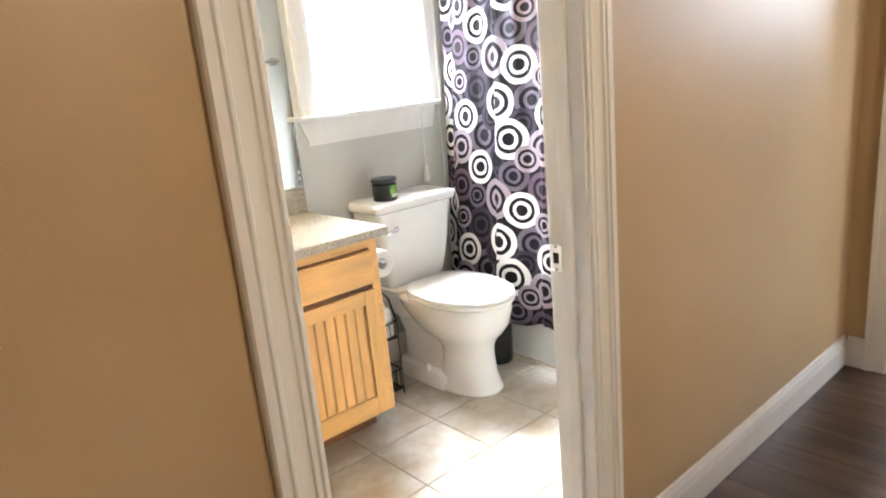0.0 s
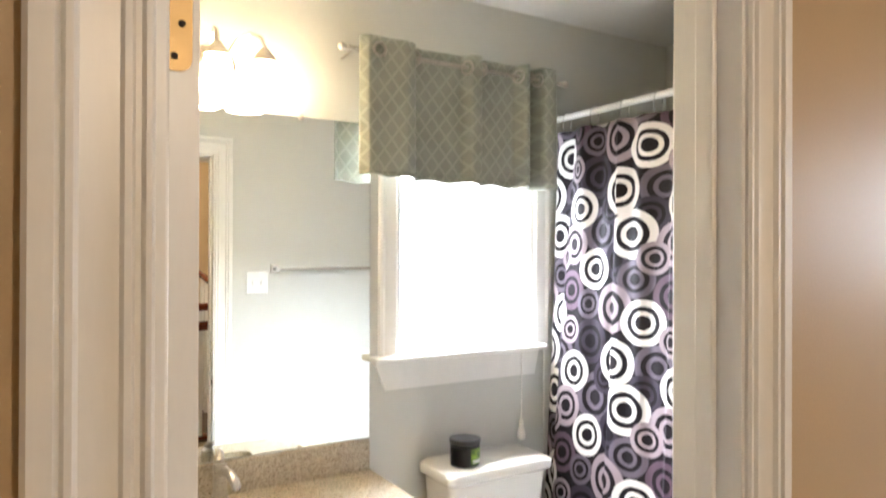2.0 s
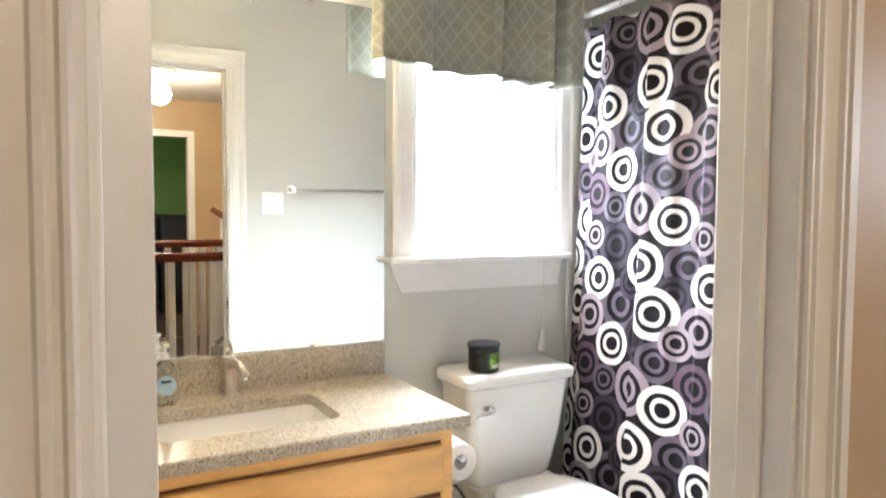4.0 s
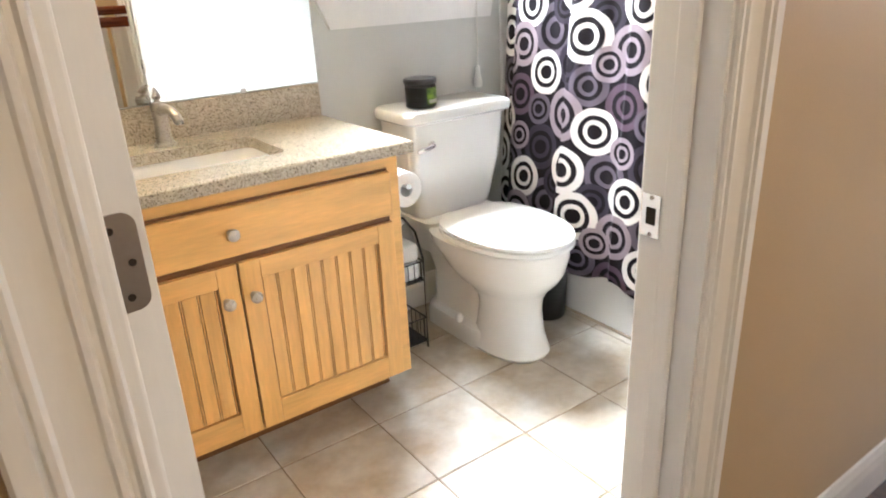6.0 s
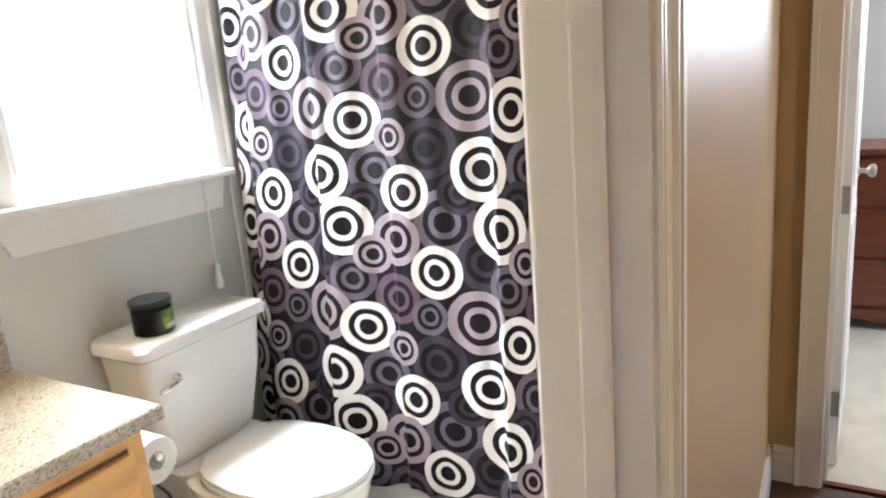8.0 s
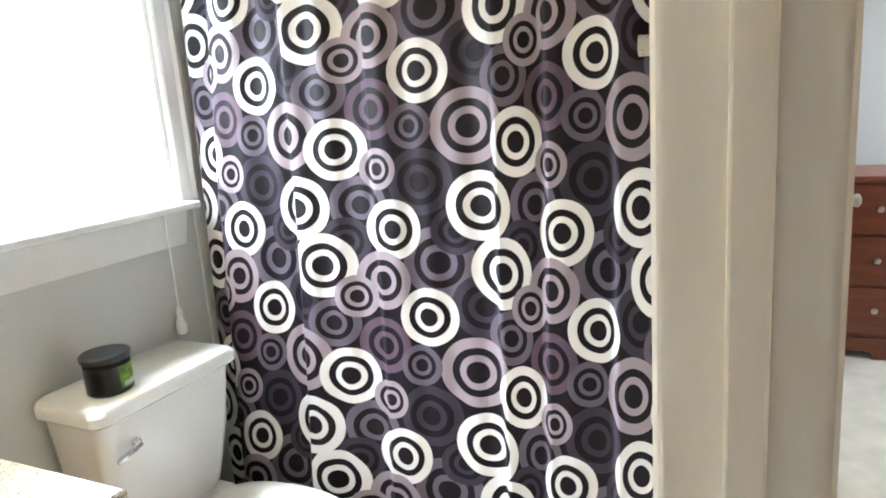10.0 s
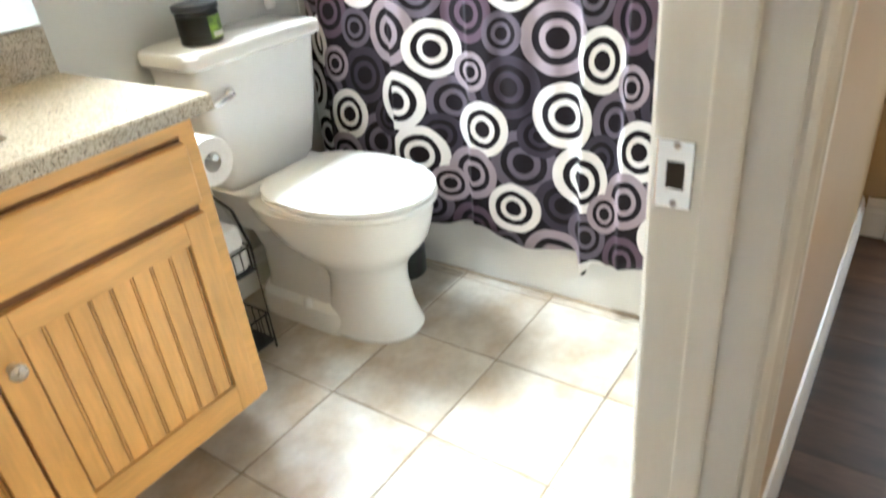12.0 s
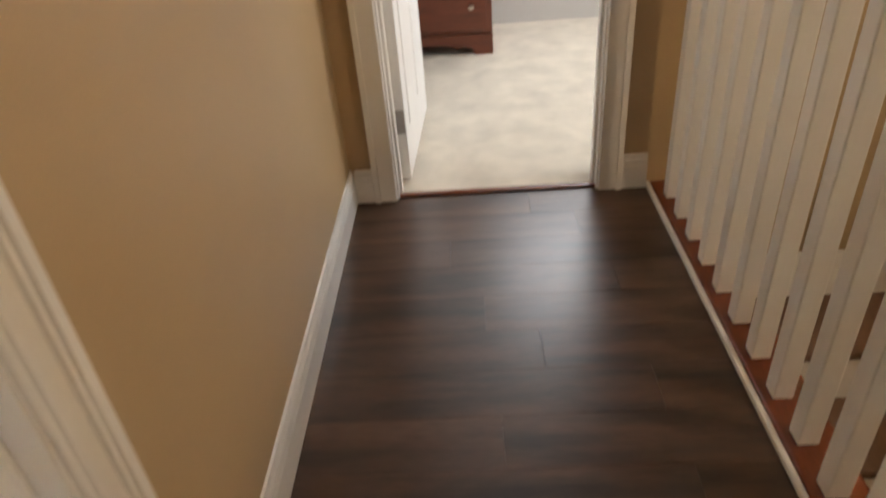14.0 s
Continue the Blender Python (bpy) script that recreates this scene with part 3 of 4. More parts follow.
# Bedroom
structure("bedroom_walls", boxes((5.1, 5.2, -1.5, 2.4, 0, CEILH), (END2, 5.2, 2.3, 2.4, 0, CEILH), (END2, 5.2, -1.5, -1.4, 0, CEILH), (END2, END2 + 0.02, -1.4, DY0 - 0.021, 0, CEILH), (END2 + 0.076, END2 + 0.09, DY1 + 0.1, 2.3, 0, CEILH)), BEDWALL, "pale grey painted bedroom walls", "wall")
structure("ceiling_bedroom", boxes((END2, 5.2, -1.5, 2.4, CEILH, CEILH + 0.1)), CEIL, "white bedroom ceiling")
structure("bedroom_floor", boxes((ENDX + 0.03, 5.2, -1.5, 2.4, -0.12, 0.008)), CARPET, "cream cut-pile bedroom carpet", "floor")
structure("carpet_transition", box(ENDX + 0.008, ENDX + 0.034, DY0, DY1, 0.0, 0.010, 0.003), STAIN, "dark transition strip between planks and carpet", "threshold")


def dresser():
    ob = thing("dresser", "dark cherry wood dresser with bracket feet on the carpet", "dresser", at=(4.54, 0.53, 0.008))
    part("body", box(0.012, 0.46, 0, 0.98, 0.10, 0.90, 0.004), DRESS, ob)
    part("top", box(-0.015, 0.475, -0.018, 0.998, 0.90, 0.93, 0.008), DRESS, ob)
    # a scalloped base with bracket feet
    prof = [(0, 0), (0.10, 0), (0.115, 0.03), (0.16, 0.045), (0.2, 0.035), (0.25, 0.055), (0.49, 0.062), (0.73, 0.055), (0.78, 0.035), (0.82, 0.045), (0.865, 0.03), (0.88, 0), (0.98, 0), (0.98, 0.11), (0, 0.11)]
    part("base", loft([[Vector((x, y, z)) for y, z in prof] for x in (-0.006, 0.018)]), DRESS, ob)
    part("side_base", box(0.018, 0.46, 0, 0.02, 0, 0.10, 0.003), DRESS, ob)
    part("side_base", box(0.018, 0.46, 0.96, 0.98, 0, 0.10, 0.003), DRESS, ob)
    for k in range(3):
        for y0 in (0.03, 0.505):
            d = part("drawer", box(-0.004, 0.014, y0, y0 + 0.445, 0.135 + 0.255 * k, 0.37 + 0.255 * k, 0.004), DRESS, ob)
            part("knob", lathe([(0.008, 0), (0.008, 0.012), (0.016, 0.018), (0.014, 0.028), (0.004, 0.03)], 14, m=Matrix.Rotation(radians(-90), 4, "Y"), at=(-0.004, y0 + 0.08, 0.26 + 0.255 * k)), NICKEL, d, smooth=True)


dresser()


def green_room_chest():
    ob = thing("storage_chest", "dark brown chest standing in the green room", "chest", at=(1.1, -5.25, 0.0))
    part("body", box(0, 0.5, 0, 0.45, 0, 1.33, 0.006), DARKBOX, ob)
    part("lid", box(-0.01, 0.51, -0.01, 0.46, 1.33, 1.36, 0.006), DARKBOX, ob)
    ob2 = thing("storage_box", "black storage box standing beside the chest", "box", at=(1.66, -5.25, 0.0))
    part("body", box(0, 0.55, 0, 0.45, 0, 1.30, 0.02), BLACK, ob2)
    part("lid", box(-0.01, 0.56, -0.01, 0.46, 1.30, 1.33, 0.008), BLACK, ob2)


green_room_chest()

# Stairwell and railings
structure("stairwell_floor", boxes((HALL0, ENDX, FARY, HALLY, -2.82, -2.7)), LOWER, "brown boards of the storey below", "floor")
structure("landing_side", boxes((HALL0, ENDX, -0.03, -0.01, -2.7, -0.02), (HALL0, ENDX, -1.00, -0.98, -2.7, -0.02)), TAN, "tan painted sides of the stairwell", "wall")
structure("landing_far", boxes((HALL0, ENDX, FARY, -1.00, -0.14, 0.0)), PLANK, "dark plank landing across the stairwell", "floor")


def stairs():
    ob = thing("staircase", "stairs with brown treads leading down the stairwell", "staircase", kind="structure")
    for k in range(13):
        x = 2.55 - 0.26 * k
        z = -0.19 * (k + 1)
        part("tread", box(x - 0.29, x, -0.96, -0.05, z - 0.03, z, 0.008), LOWER, ob)
        part("riser", box(x - 0.02, x, -0.96, -0.05, z, z + 0.16, 0.001), TRIM, ob)
    part("skirt", loft([[Vector((x, -0.97, z)), Vector((x, -0.965, z)), Vector((x, -0.965, z + 0.28)), Vector((x, -0.97, z + 0.28))] for x, z in ((2.55, -0.19), (-0.83, -2.66))]), STAIN, ob, "dark stained skirt board")


stairs()


def railing(name, label, y, x0, x1, top, shoe=True, seed=0):
    ob = thing(name, label, "railing")
    part("nosing", box(x0, x1, y - 0.075, y + 0.048, -0.02, 0.022, 0.008), STAIN, ob, "reddish stained nosing board")
    if shoe:
        part("shoe_moulding", box(x0, x1, y + 0.048, y + 0.062, 0.0, 0.020, 0.005), TRIM, ob, "thin white shoe moulding")
    hr = [(-0.030, 0), (0.030, 0), (0.034, 0.012), (0.028, 0.022), (0.032, 0.034), (0.026, 0.050), (0.012, 0.060), (-0.012, 0.060), (-0.026, 0.050), (-0.032, 0.034), (-0.028, 0.022), (-0.034, 0.012)]
    part("handrail", loft([[Vector((x, y + a, top - 0.06 + b)) for a, b in hr] for x in (x0, x1)]), STAIN, ob, "reddish stained handrail", smooth=True)
    me = None
    n = int((x1 - x0 - 0.08) / 0.1315)
    for k in range(n):
        x = x1 - 0.115 - 0.1315 * k
        if me is None:
            b = part("baluster", box(-0.023, 0.023, -0.023, 0.023, 0.022, top - 0.058, 0.004), TRIM, ob)
            me = b.data
        else:
            b = new("baluster", me)
            b.parent = ob
        b.location = (x, y, 0)
    return ob


railing("railing", "white square balusters under a reddish stained handrail", 0.003, HALL0 + 0.02, ENDX - 0.002, 1.085)
railing("railing", "white balusters under a stained handrail across the stairwell", -1.06, HALL0 + 0.02, 1.9, 1.13, shoe=False)


def newel():
    ob = thing("newel_post", "reddish stained newel post with a ball finial", "newel post", at=(1.98, -1.06, 0))
    part("post", box(-0.045, 0.045, -0.045, 0.045, 0, 1.22, 0.006), STAIN, ob)
    part("finial", lathe([(0.05, 1.22), (0.05, 1.235), (0.02, 1.245), (0.035, 1.27), (0.04, 1.29), (0.03, 1.32), (0.008, 1.335)], 20), STAIN, ob, smooth=True)
    hr = thing("stair_rail", "stained sloping handrail on white balusters beyond the newel", "railing", at=(1.98, -1.06, 0))
    part("handrail", tube([(0.0, -0.045, 1.10), (-0.10, -0.9, 1.32), (-0.14, -1.2, 1.38)], 0.03, 10), STAIN, hr, smooth=True)
    for k in range(8):
        y = -0.14 - 0.13 * k
        part("baluster", box(-0.02 + y * -0.0 - 0.012 * k, 0.016 - 0.012 * k, y - 0.018, y + 0.018, 0.0, 1.11 + 0.03 * k, 0.002), TRIM, hr)


newel()


def hall_lamp():
    ob = thing("ceiling_light", "flush dome ceiling light of frosted white glass", "ceiling light", at=(1.27, -1.5, CEILH))
    part("base", lathe([(0.14, 0), (0.14, -0.018), (0.125, -0.026)], 32), NICKEL, ob, smooth=True)
    part("dome", lathe([(0.125, -0.026), (0.122, -0.05), (0.10, -0.08), (0.06, -0.10), (0.01, -0.106)], 32), DOMEGLASS, ob, smooth=True).visible_shadow = False


hall_lamp()
det = thing("smoke_detector", "small white round smoke detector on the hall ceiling", "smoke detector", at=(1.62, -0.35, CEILH))
part("housing", lathe([(0.06, 0), (0.06, -0.02), (0.045, -0.034), (0.01, -0.036)], 24), SEATMAT, det, smooth=True)

# ---- window ----


def window():
    ob = thing("window_1", "white framed window with a stool and apron, bright daylight", "window", kind="structure")
    prof = [(0, 0), (0, 0.012), (0.008, 0.016), (0.05, 0.014), (0.062, 0.020), (0.072, 0.018), (0.072, 0)]
    for x, d in ((WX0 - 0.003, -1), (WX1 + 0.003, 1)):
        part("casing", loft([[Vector((x + d * a, BACK - b, z)) for a, b in prof] for z in (WZ0, WZ1 + 0.07)]), TRIM, ob)
    part("head_casing", box(WX0 - 0.003, WX1 + 0.003, BACK - 0.016, BACK, WZ1 + 0.003, WZ1 + 0.07, 0.003), TRIM, ob)
    part("window_sill", box(WX0 - 0.112, WX1 + 0.025, BACK - 0.072, BACK + 0.09, WZ0 - 0.020, WZ0, 0.006), TRIM, ob)
    ap = [(WX0 - 0.096, WZ0 - 0.020), (WX1 + 0.018, WZ0 - 0.020), (WX1 - 0.005, WZ0 - 0.122), (WX0 - 0.050, WZ0 - 0.122)]
    part("apron", loft([[Vector((x, y, z)) for x, z in ap] for y in (BACK, BACK - 0.020)]), TRIM, ob)
    for x0, x1 in ((WX0, WX0 + 0.014), (WX1 - 0.014, WX1)):
        part("jamb", boxes((x0, x1, BACK, 2.84, WZ0, WZ1)), TRIM, ob)
    part("head_jamb", boxes((WX0 + 0.014, WX1 - 0.014, BACK, 2.84, WZ1 - 0.014, WZ1)), TRIM, ob)
    a, b = WX0 + 0.014, WX1 - 0.014
    sash = part("window_frame", boxes((a, a + 0.03, 2.78, 2.81, WZ0, WZ1 - 0.014), (b - 0.03, b, 2.78, 2.81, WZ0, WZ1 - 0.014), (a + 0.03, b - 0.03, 2.78, 2.81, WZ0, WZ0 + 0.04), (a + 0.03, b - 0.03, 2.78, 2.81, WZ1 - 0.05, WZ1 - 0.014)), TRIM, ob)
    for z0, z1 in ((WZ0 + 0.04, WZ1 - 0.05),):
        p = part("pane", boxes((a + 0.03, b - 0.03, 2.793, 2.797, z0, z1)), PANE, ob)
        p.visible_shadow = False


window()


def pull_cord():
    ob = thing("blind_cord", "cream blind cord with a small tassel on the wall", "cord")
    x, y = 2.10, BACK - 0.030
    part("cord", tube([(x + 0.002, y, WZ0 - 0.021), (x, y - 0.002, 1.0), (x, y, 0.905)], 0.0026, 6), CORD, ob)
    part("tassel", lathe([(0.003, 0.915), (0.009, 0.905), (0.010, 0.89), (0.008, 0.885), (0.015, 0.862), (0.017, 0.842), (0.012, 0.832)], 12, at=(x, y, 0)), CORD, ob, smooth=True)


pull_cord()
structure("backdrop", boxes((-16, 20, 10.0, 10.1, -6, 3.4)), glowing("overcast_distance", (1.0, 1.0, 1.0), 3.0), "bright hazy distance outside the window", "backdrop")


def cloth_sheet(name, x_of, u0, u1, z0_of, z1, nu, nz, mat, parent, plane, u_length, label=""):
    """A hanging cloth. plane maps (s, offset, z) to a place; UVs follow the cloth's own length in metres."""
    us = np.linspace(0, 1, nu)
    verts, uvs, faces = [], [], []
    for i, s in enumerate(us):
        zb = z0_of(s)
        for j in range(nz):
            f = j / (nz - 1)
            z = zb + (z1 - zb) * f
            verts.append(plane(u0 + (u1 - u0) * s, x_of(s, z), z))
            uvs.append((u_length(s), z))
    for i in range(nu - 1):
        for j in range(nz - 1):
            a = i * nz + j
            faces.append((a, a + nz, a + nz + 1, a + 1))
    me = bpy.data.meshes.new(name)
    me.from_pydata(verts, [], faces)
    layer = me.uv_layers.new(name="UVMap")
    idx = np.empty(len(me.loops), dtype=np.int32)
    me.loops.foreach_get("vertex_index", idx)
    layer.data.foreach_set("uv", np.array(uvs, dtype=np.float32)[idx].ravel())
    me.materials.append(mat)
    for p in me.polygons:
        p.use_smooth = True
    ob = new(name, me)
    ob.parent = parent
    so = ob.modifiers.new("thickness", "SOLIDIFY")
    so.thickness, so.offset = 0.0015, 0
    return tagged(ob, label) if label else ob


def shower_curtain():
    ob = thing("shower_curtain", "dark shower curtain printed with white and mauve rings", "shower curtain")
    y0, y1 = 2.655, 1.30

    # pleats with a crest towards the room: place along the rod, depth, length of the slope behind the crest
    crests = ((2.545, 0.055, 0.16), (2.300, 0.040, 0.15), (2.050, 0.026, 0.15), (1.708, 0.040, 0.085), (1.592, 0.036, 0.12), (1.440, 0.040, 0.10))

    def fold(s, z):
        y = y0 + (y1 - y0) * s
        base = 2.182 + 0.090 * max(0.0, min(1.0, (z - 0.42) / 1.6)) ** 0.9
        top = max(0.0, min(1.0, (z - 1.3) / 0.75))
        out = 0.0
        for k, (yc, amp, slope) in enumerate(crests):
            d = y - yc - 0.006 * math.sin(2.3 * z + 1.7 * k)
            out += amp * (0.9 + 0.12 * math.sin(3.1 * z + k)) * (math.exp(-(d / 0.016) ** 2) if d > 0 else math.exp(-(d / slope) ** 2))
        out = out * (1 - 0.4 * top) + 0.016 * top * math.sin(2 * math.pi * (9 * s + 0.1))
        return base + 0.012 - out + 0.003 * math.sin(2 * math.pi * (15.3 * s) + 2.0 * z)

    def hem(s):
        return 0.208 - 0.045 * s + 0.014 * math.sin(17 * s + 0.6) + 0.012 * math.sin(31 * s) - 0.045 * math.exp(-((s - 0.70) / 0.016) ** 4)

    def along(s):
        y = y0 + (y1 - y0) * s
        return float(np.interp(-y, (-2.655, -2.477, -2.41, -2.32, -2.286, -2.17, -2.047, -2.008, -1.925, -1.79, -1.715, -1.668, -1.60, -1.565, -1.486, -1.408, -1.30), (-0.46, -0.223, -0.140, -0.030, 0.010, 0.113, 0.218, 0.257, 0.343, 0.467, 0.535, 0.594, 0.690, 0.737, 0.825, 0.941, 1.10)))

    cloth_sheet("cloth", fold, y0, y1, hem, 2.055, 420, 60, FABRIC, ob, lambda u, x, z: (x, u, z), along)
    for k in range(9):
        y = 2.62 - 0.155 * k
        pts = [(2.29 + 0.022 * math.cos(a), y, 2.088 + 0.045 * math.sin(a)) for a in (2 * math.pi * i / 16 for i in range(17))]
        part("curtain_ring", tube(pts, 0.0022, 6), CHROME, ob, smooth=True)


shower_curtain()
rod = thing("shower_rod", "white shower curtain rod between the walls", "curtain rod")
part("rod", tube([(2.29, BATHY, 2.115), (2.29, BACK, 2.115)], 0.0125, 16), SEATMAT, rod, smooth=True)
for yy, d in ((BATHY, 1), (BACK, -1)):
    part("flange", tube([(2.29, yy, 2.115), (2.29, yy + d * 0.012, 2.115)], 0.03, 20), SEATMAT, rod, smooth=True)


def bathtub():
    ob = thing("bathtub", "white bathtub with a plain apron along the wall", "bathtub")
    bm = bmesh.new()
    x0, x1, y0, y1, h = TUBX, RIGHT - 0.003, BATHY + 0.003, BACK - 0.003, 0.37
    outer = [(x0, y0), (x1, y0), (x1, y1), (x0, y1)]
    inner = [(x0 + 0.07, y0 + 0.09), (x1 - 0.06, y0 + 0.09), (x1 - 0.06, y1 - 0.09), (x0 + 0.07, y1 - 0.09)]
    floor_ = [(x0 + 0.14, y0 + 0.2), (x1 - 0.13, y0 + 0.2), (x1 - 0.13, y1 - 0.2), (x0 + 0.14, y1 - 0.2)]
    loft([[Vector((x, y, 0)) for x, y in outer], [Vector((x, y, h)) for x, y in outer], [Vector((x, y, h)) for x, y in inner], [Vector((x, y, 0.06)) for x, y in floor_]], bm)
    bmesh.ops.bevel(bm, geom=[e for e in bm.edges if e.calc_length() > 0.2 and max(v.co.z for v in e.verts) > 0.3], offset=0.018, segments=3, affect="EDGES")
    part("tub", bm, CERAMIC, ob, smooth=True)
    part("caulk_line", box(x0 - 0.012, x0, y0, y1, 0.0, 0.010, 0.004), CAULK, ob, "tan caulk along the floor")
    su = thing("tub_surround", "white moulded tub surround panels on the walls", "tub surround", kind="structure")
    part("edge_strip", box(2.232, 2.29, BACK - 0.010, BACK, 0.131, 1.925, 0.004), SEATMAT, su)
    part("panel", box(2.29, RIGHT, BACK - 0.006, BACK, 0.37, 1.92, 0.002), SEATMAT, su)
    part("panel", box(RIGHT - 0.006, RIGHT, BATHY + 0.006, BACK - 0.006, 0.37, 1.92, 0.002), SEATMAT, su)
    part("panel", box(2.29, RIGHT, BATHY, BATHY + 0.006, 0.37, 1.92, 0.002), SEATMAT, su)


bathtub()


def valance():
    ob = thing("valance", "grey-green lattice valance with metal grommets on a rod", "valance")
    y, x0, x1, z0, z1 = 2.60, 1.36, 2.20, 1.825, 2.285

    def fold(s, z):
        w = float(np.interp(s, (0, 0.03, 0.20, 0.245, 0.27, 0.50, 0.53, 0.575, 0.60, 0.78, 0.81, 0.835, 0.86, 0.895, 0.92, 0.97, 1.0), (-0.010, -0.034, -0.036, -0.020, 0.026, 0.020, -0.022, -0.026, 0.022, 0.018, -0.030, -0.028, 0.046, 0.046, -0.028, -0.032, -0.022)))
        return w * (0.95 + 0.3 * (z1 - z)) + 0.003 * math.sin(29 * s + 2 * z)

    cloth_sheet("cloth", fold, x0, x1, lambda s: z0 + 0.004 * math.sin(40 * s) - 0.012 * s, z1, 160, 16, LATTICE, ob, lambda u, o, z: (u, y + o, z), lambda s: 1.05 * s)
    cloth_sheet("hem", lambda s, z: fold(s, z) - 0.003, x0, x1, lambda s: z0 + 0.004 * math.sin(40 * s) - 0.012 * s, z0 + 0.012, 160, 3, LATTICE, ob, lambda u, o, z: (u, y + o, z), lambda s: 1.05 * s)
    rz = 2.240
    part("rod", tube([(1.33, y, rz), (2.235, y, rz)], 0.008, 12), NICKEL, ob, "brushed metal rod", smooth=True)
    for x, d in ((1.33, -1), (2.235, 1)):
        part("finial", lathe([(0.008, 0), (0.011, 0.004), (0.007, 0.012), (0.013, 0.022), (0.012, 0.032), (0.003, 0.04)], 14, m=Matrix.Rotation(radians(90 * d), 4, "Y"), at=(x, y, rz)), NICKEL, ob, smooth=True)
    for x in (1.345, 2.222):
        part("bracket", tube([(x, y, rz - 0.004), (x, BACK - 0.004, rz - 0.01), (x, BACK, rz - 0.01)], 0.005, 8), NICKEL, ob)
    for f in (0.075, 0.256, 0.515, 0.588, 0.795, 0.847, 0.907):
        x = x0 + (x1 - x0) * f
        turn = radians(62)
        pts = [(x - 0.023 * math.cos(a) * math.cos(turn), y + 0.023 * math.cos(a) * math.sin(turn), rz + 0.023 * math.sin(a)) for a in (2 * math.pi * i / 18 for i in range(19))]
        if f < 0.1:
            pts = [(x + 0.021 * math.cos(a), y - 0.037, rz + 0.021 * math.sin(a)) for a in (2 * math.pi * i / 18 for i in range(19))]
        part("grommet", tube(pts, 0.0055, 8), NICKEL, ob, smooth=True)


valance()

# ---- vanity ----
VX0, VX1, VF = 0.445, 1.410, 2.165


def knob(parent, x, y, z):
    part("knob", lathe([(0.009, 0), (0.007, 0.006), (0.006, 0.012), (0.012, 0.017), (0.0155, 0.022), (0.0145, 0.027), (0.008, 0.031), (0.002, 0.032)], 24, m=Matrix.Rotation(radians(90), 4, "X"), at=(x, y, z)), NICKEL, parent, "round brushed nickel knob", smooth=True)


def vanity():
    ob = thing("vanity_cabinet", "honey maple vanity with beadboard doors and nickel knobs", "vanity cabinet")
    y0 = VF + 0.018
    part("side_panel", boxes((VX1 - 0.018, VX1, y0, BACK - 0.02, 0.108, 0.786)), MAPLE, ob)
    part("side_panel", boxes((VX0, VX0 + 0.018, y0, BACK - 0.02, 0.108, 0.786)), MAPLE, ob)
    part("bottom_panel", boxes((VX0 + 0.018, VX1 - 0.018, y0, BACK - 0.02, 0.108, 0.124)), MAPLE, ob)
    part("back_panel", boxes((VX0 + 0.018, VX1 - 0.018, BACK - 0.028, BACK - 0.02, 0.124, 0.786)), MAPLE, ob)
    part("front_panel", boxes((VX0 + 0.018, VX1 - 0.018, y0, y0 + 0.012, 0.124, 0.786)), MAPLE, ob)
    # The dark brown here paints the shade beneath the overhanging cabinet.
    part("toe_kick", boxes((VX0, VX1 - 0.01, y0 + 0.11, BACK - 0.02, 0, 0.108)), GROOVE_AND_SHADE, ob)
    part("face_frame", boxes((VX0, VX1, VF + 0.002, y0, 0.755, 0.786), (VX0, VX1, VF + 0.002, y0, 0.108, 0.128), (VX1 - 0.035, VX1, VF + 0.002, y0, 0.128, 0.755), (VX0, VX0 + 0.035, VF + 0.002, y0, 0.128, 0.755), (VX0 + 0.035, VX1 - 0.035, VF + 0.006, y0, 0.596, 0.620)), MAPLE_H, ob)
    d = part("drawer_front", box(VX0 + 0.030, VX1 - 0.034, VF - 0.016, VF + 0.004, 0.622, 0.746, 0.005, segs=3), MAPLE_H, ob)
    knob(d, 0.925, VF - 0.016, 0.684)
    # Dark strips that paint the shade in the gaps round drawer and doors.
    part("gap_shade_strip", boxes((VX0 + 0.037, VX1 - 0.037, VF + 0.001, VF + 0.0055, 0.596, 0.620), (0.924, 0.934, VF + 0.001, VF + 0.0055, 0.130, 0.596), (VX0 + 0.037, VX1 - 0.037, VF - 0.001, VF + 0.0015, 0.7465, 0.753)), GROOVE_AND_SHADE, ob)
    for x0, x1, kx in ((VX0 + 0.030, 0.926, 0.889), (0.932, VX1 - 0.034, 0.957)):
        z0, z1, s = 0.118, 0.602, 0.052
        door = part("door", box(x0, x0 + s, VF - 0.014, VF + 0.004, z0, z1, 0.002), MAPLE, ob)
        part("stile", box(x1 - s, x1, VF - 0.014, VF + 0.004, z0, z1, 0.002), MAPLE, door)
        part("rail", box(x0 + s, x1 - s, VF - 0.014, VF + 0.004, z1 - s, z1, 0.0015), MAPLE_H, door)
        part("rail", box(x0 + s, x1 - s, VF - 0.014, VF + 0.004, z0, z0 + s + 0.02, 0.0015), MAPLE_H, door)
        part("groove_back", boxes((x0 + s, x1 - s, VF - 0.003, VF + 0.004, z0 + s + 0.02, z1 - s)), GROOVE_AND_SHADE, door, "dark brown backing of the bead grooves")
        n = 8
        w = (x1 - x0 - 2 * s - 0.006) / n
        for k in range(n):
            a = x0 + s + 0.003 + w * k
            part("bead_board", box(a + 0.0006, a + w - 0.0068, VF - 0.008, VF - 0.002, z0 + s + 0.022, z1 - s - 0.002, 0.0012, segs=1), MAPLE, door)
            part("bead", box(a + w - 0.0050, a + w - 0.0012, VF - 0.0075, VF - 0.002, z0 + s + 0.022, z1 - s - 0.002, 0.0012, segs=1), MAPLE, door)
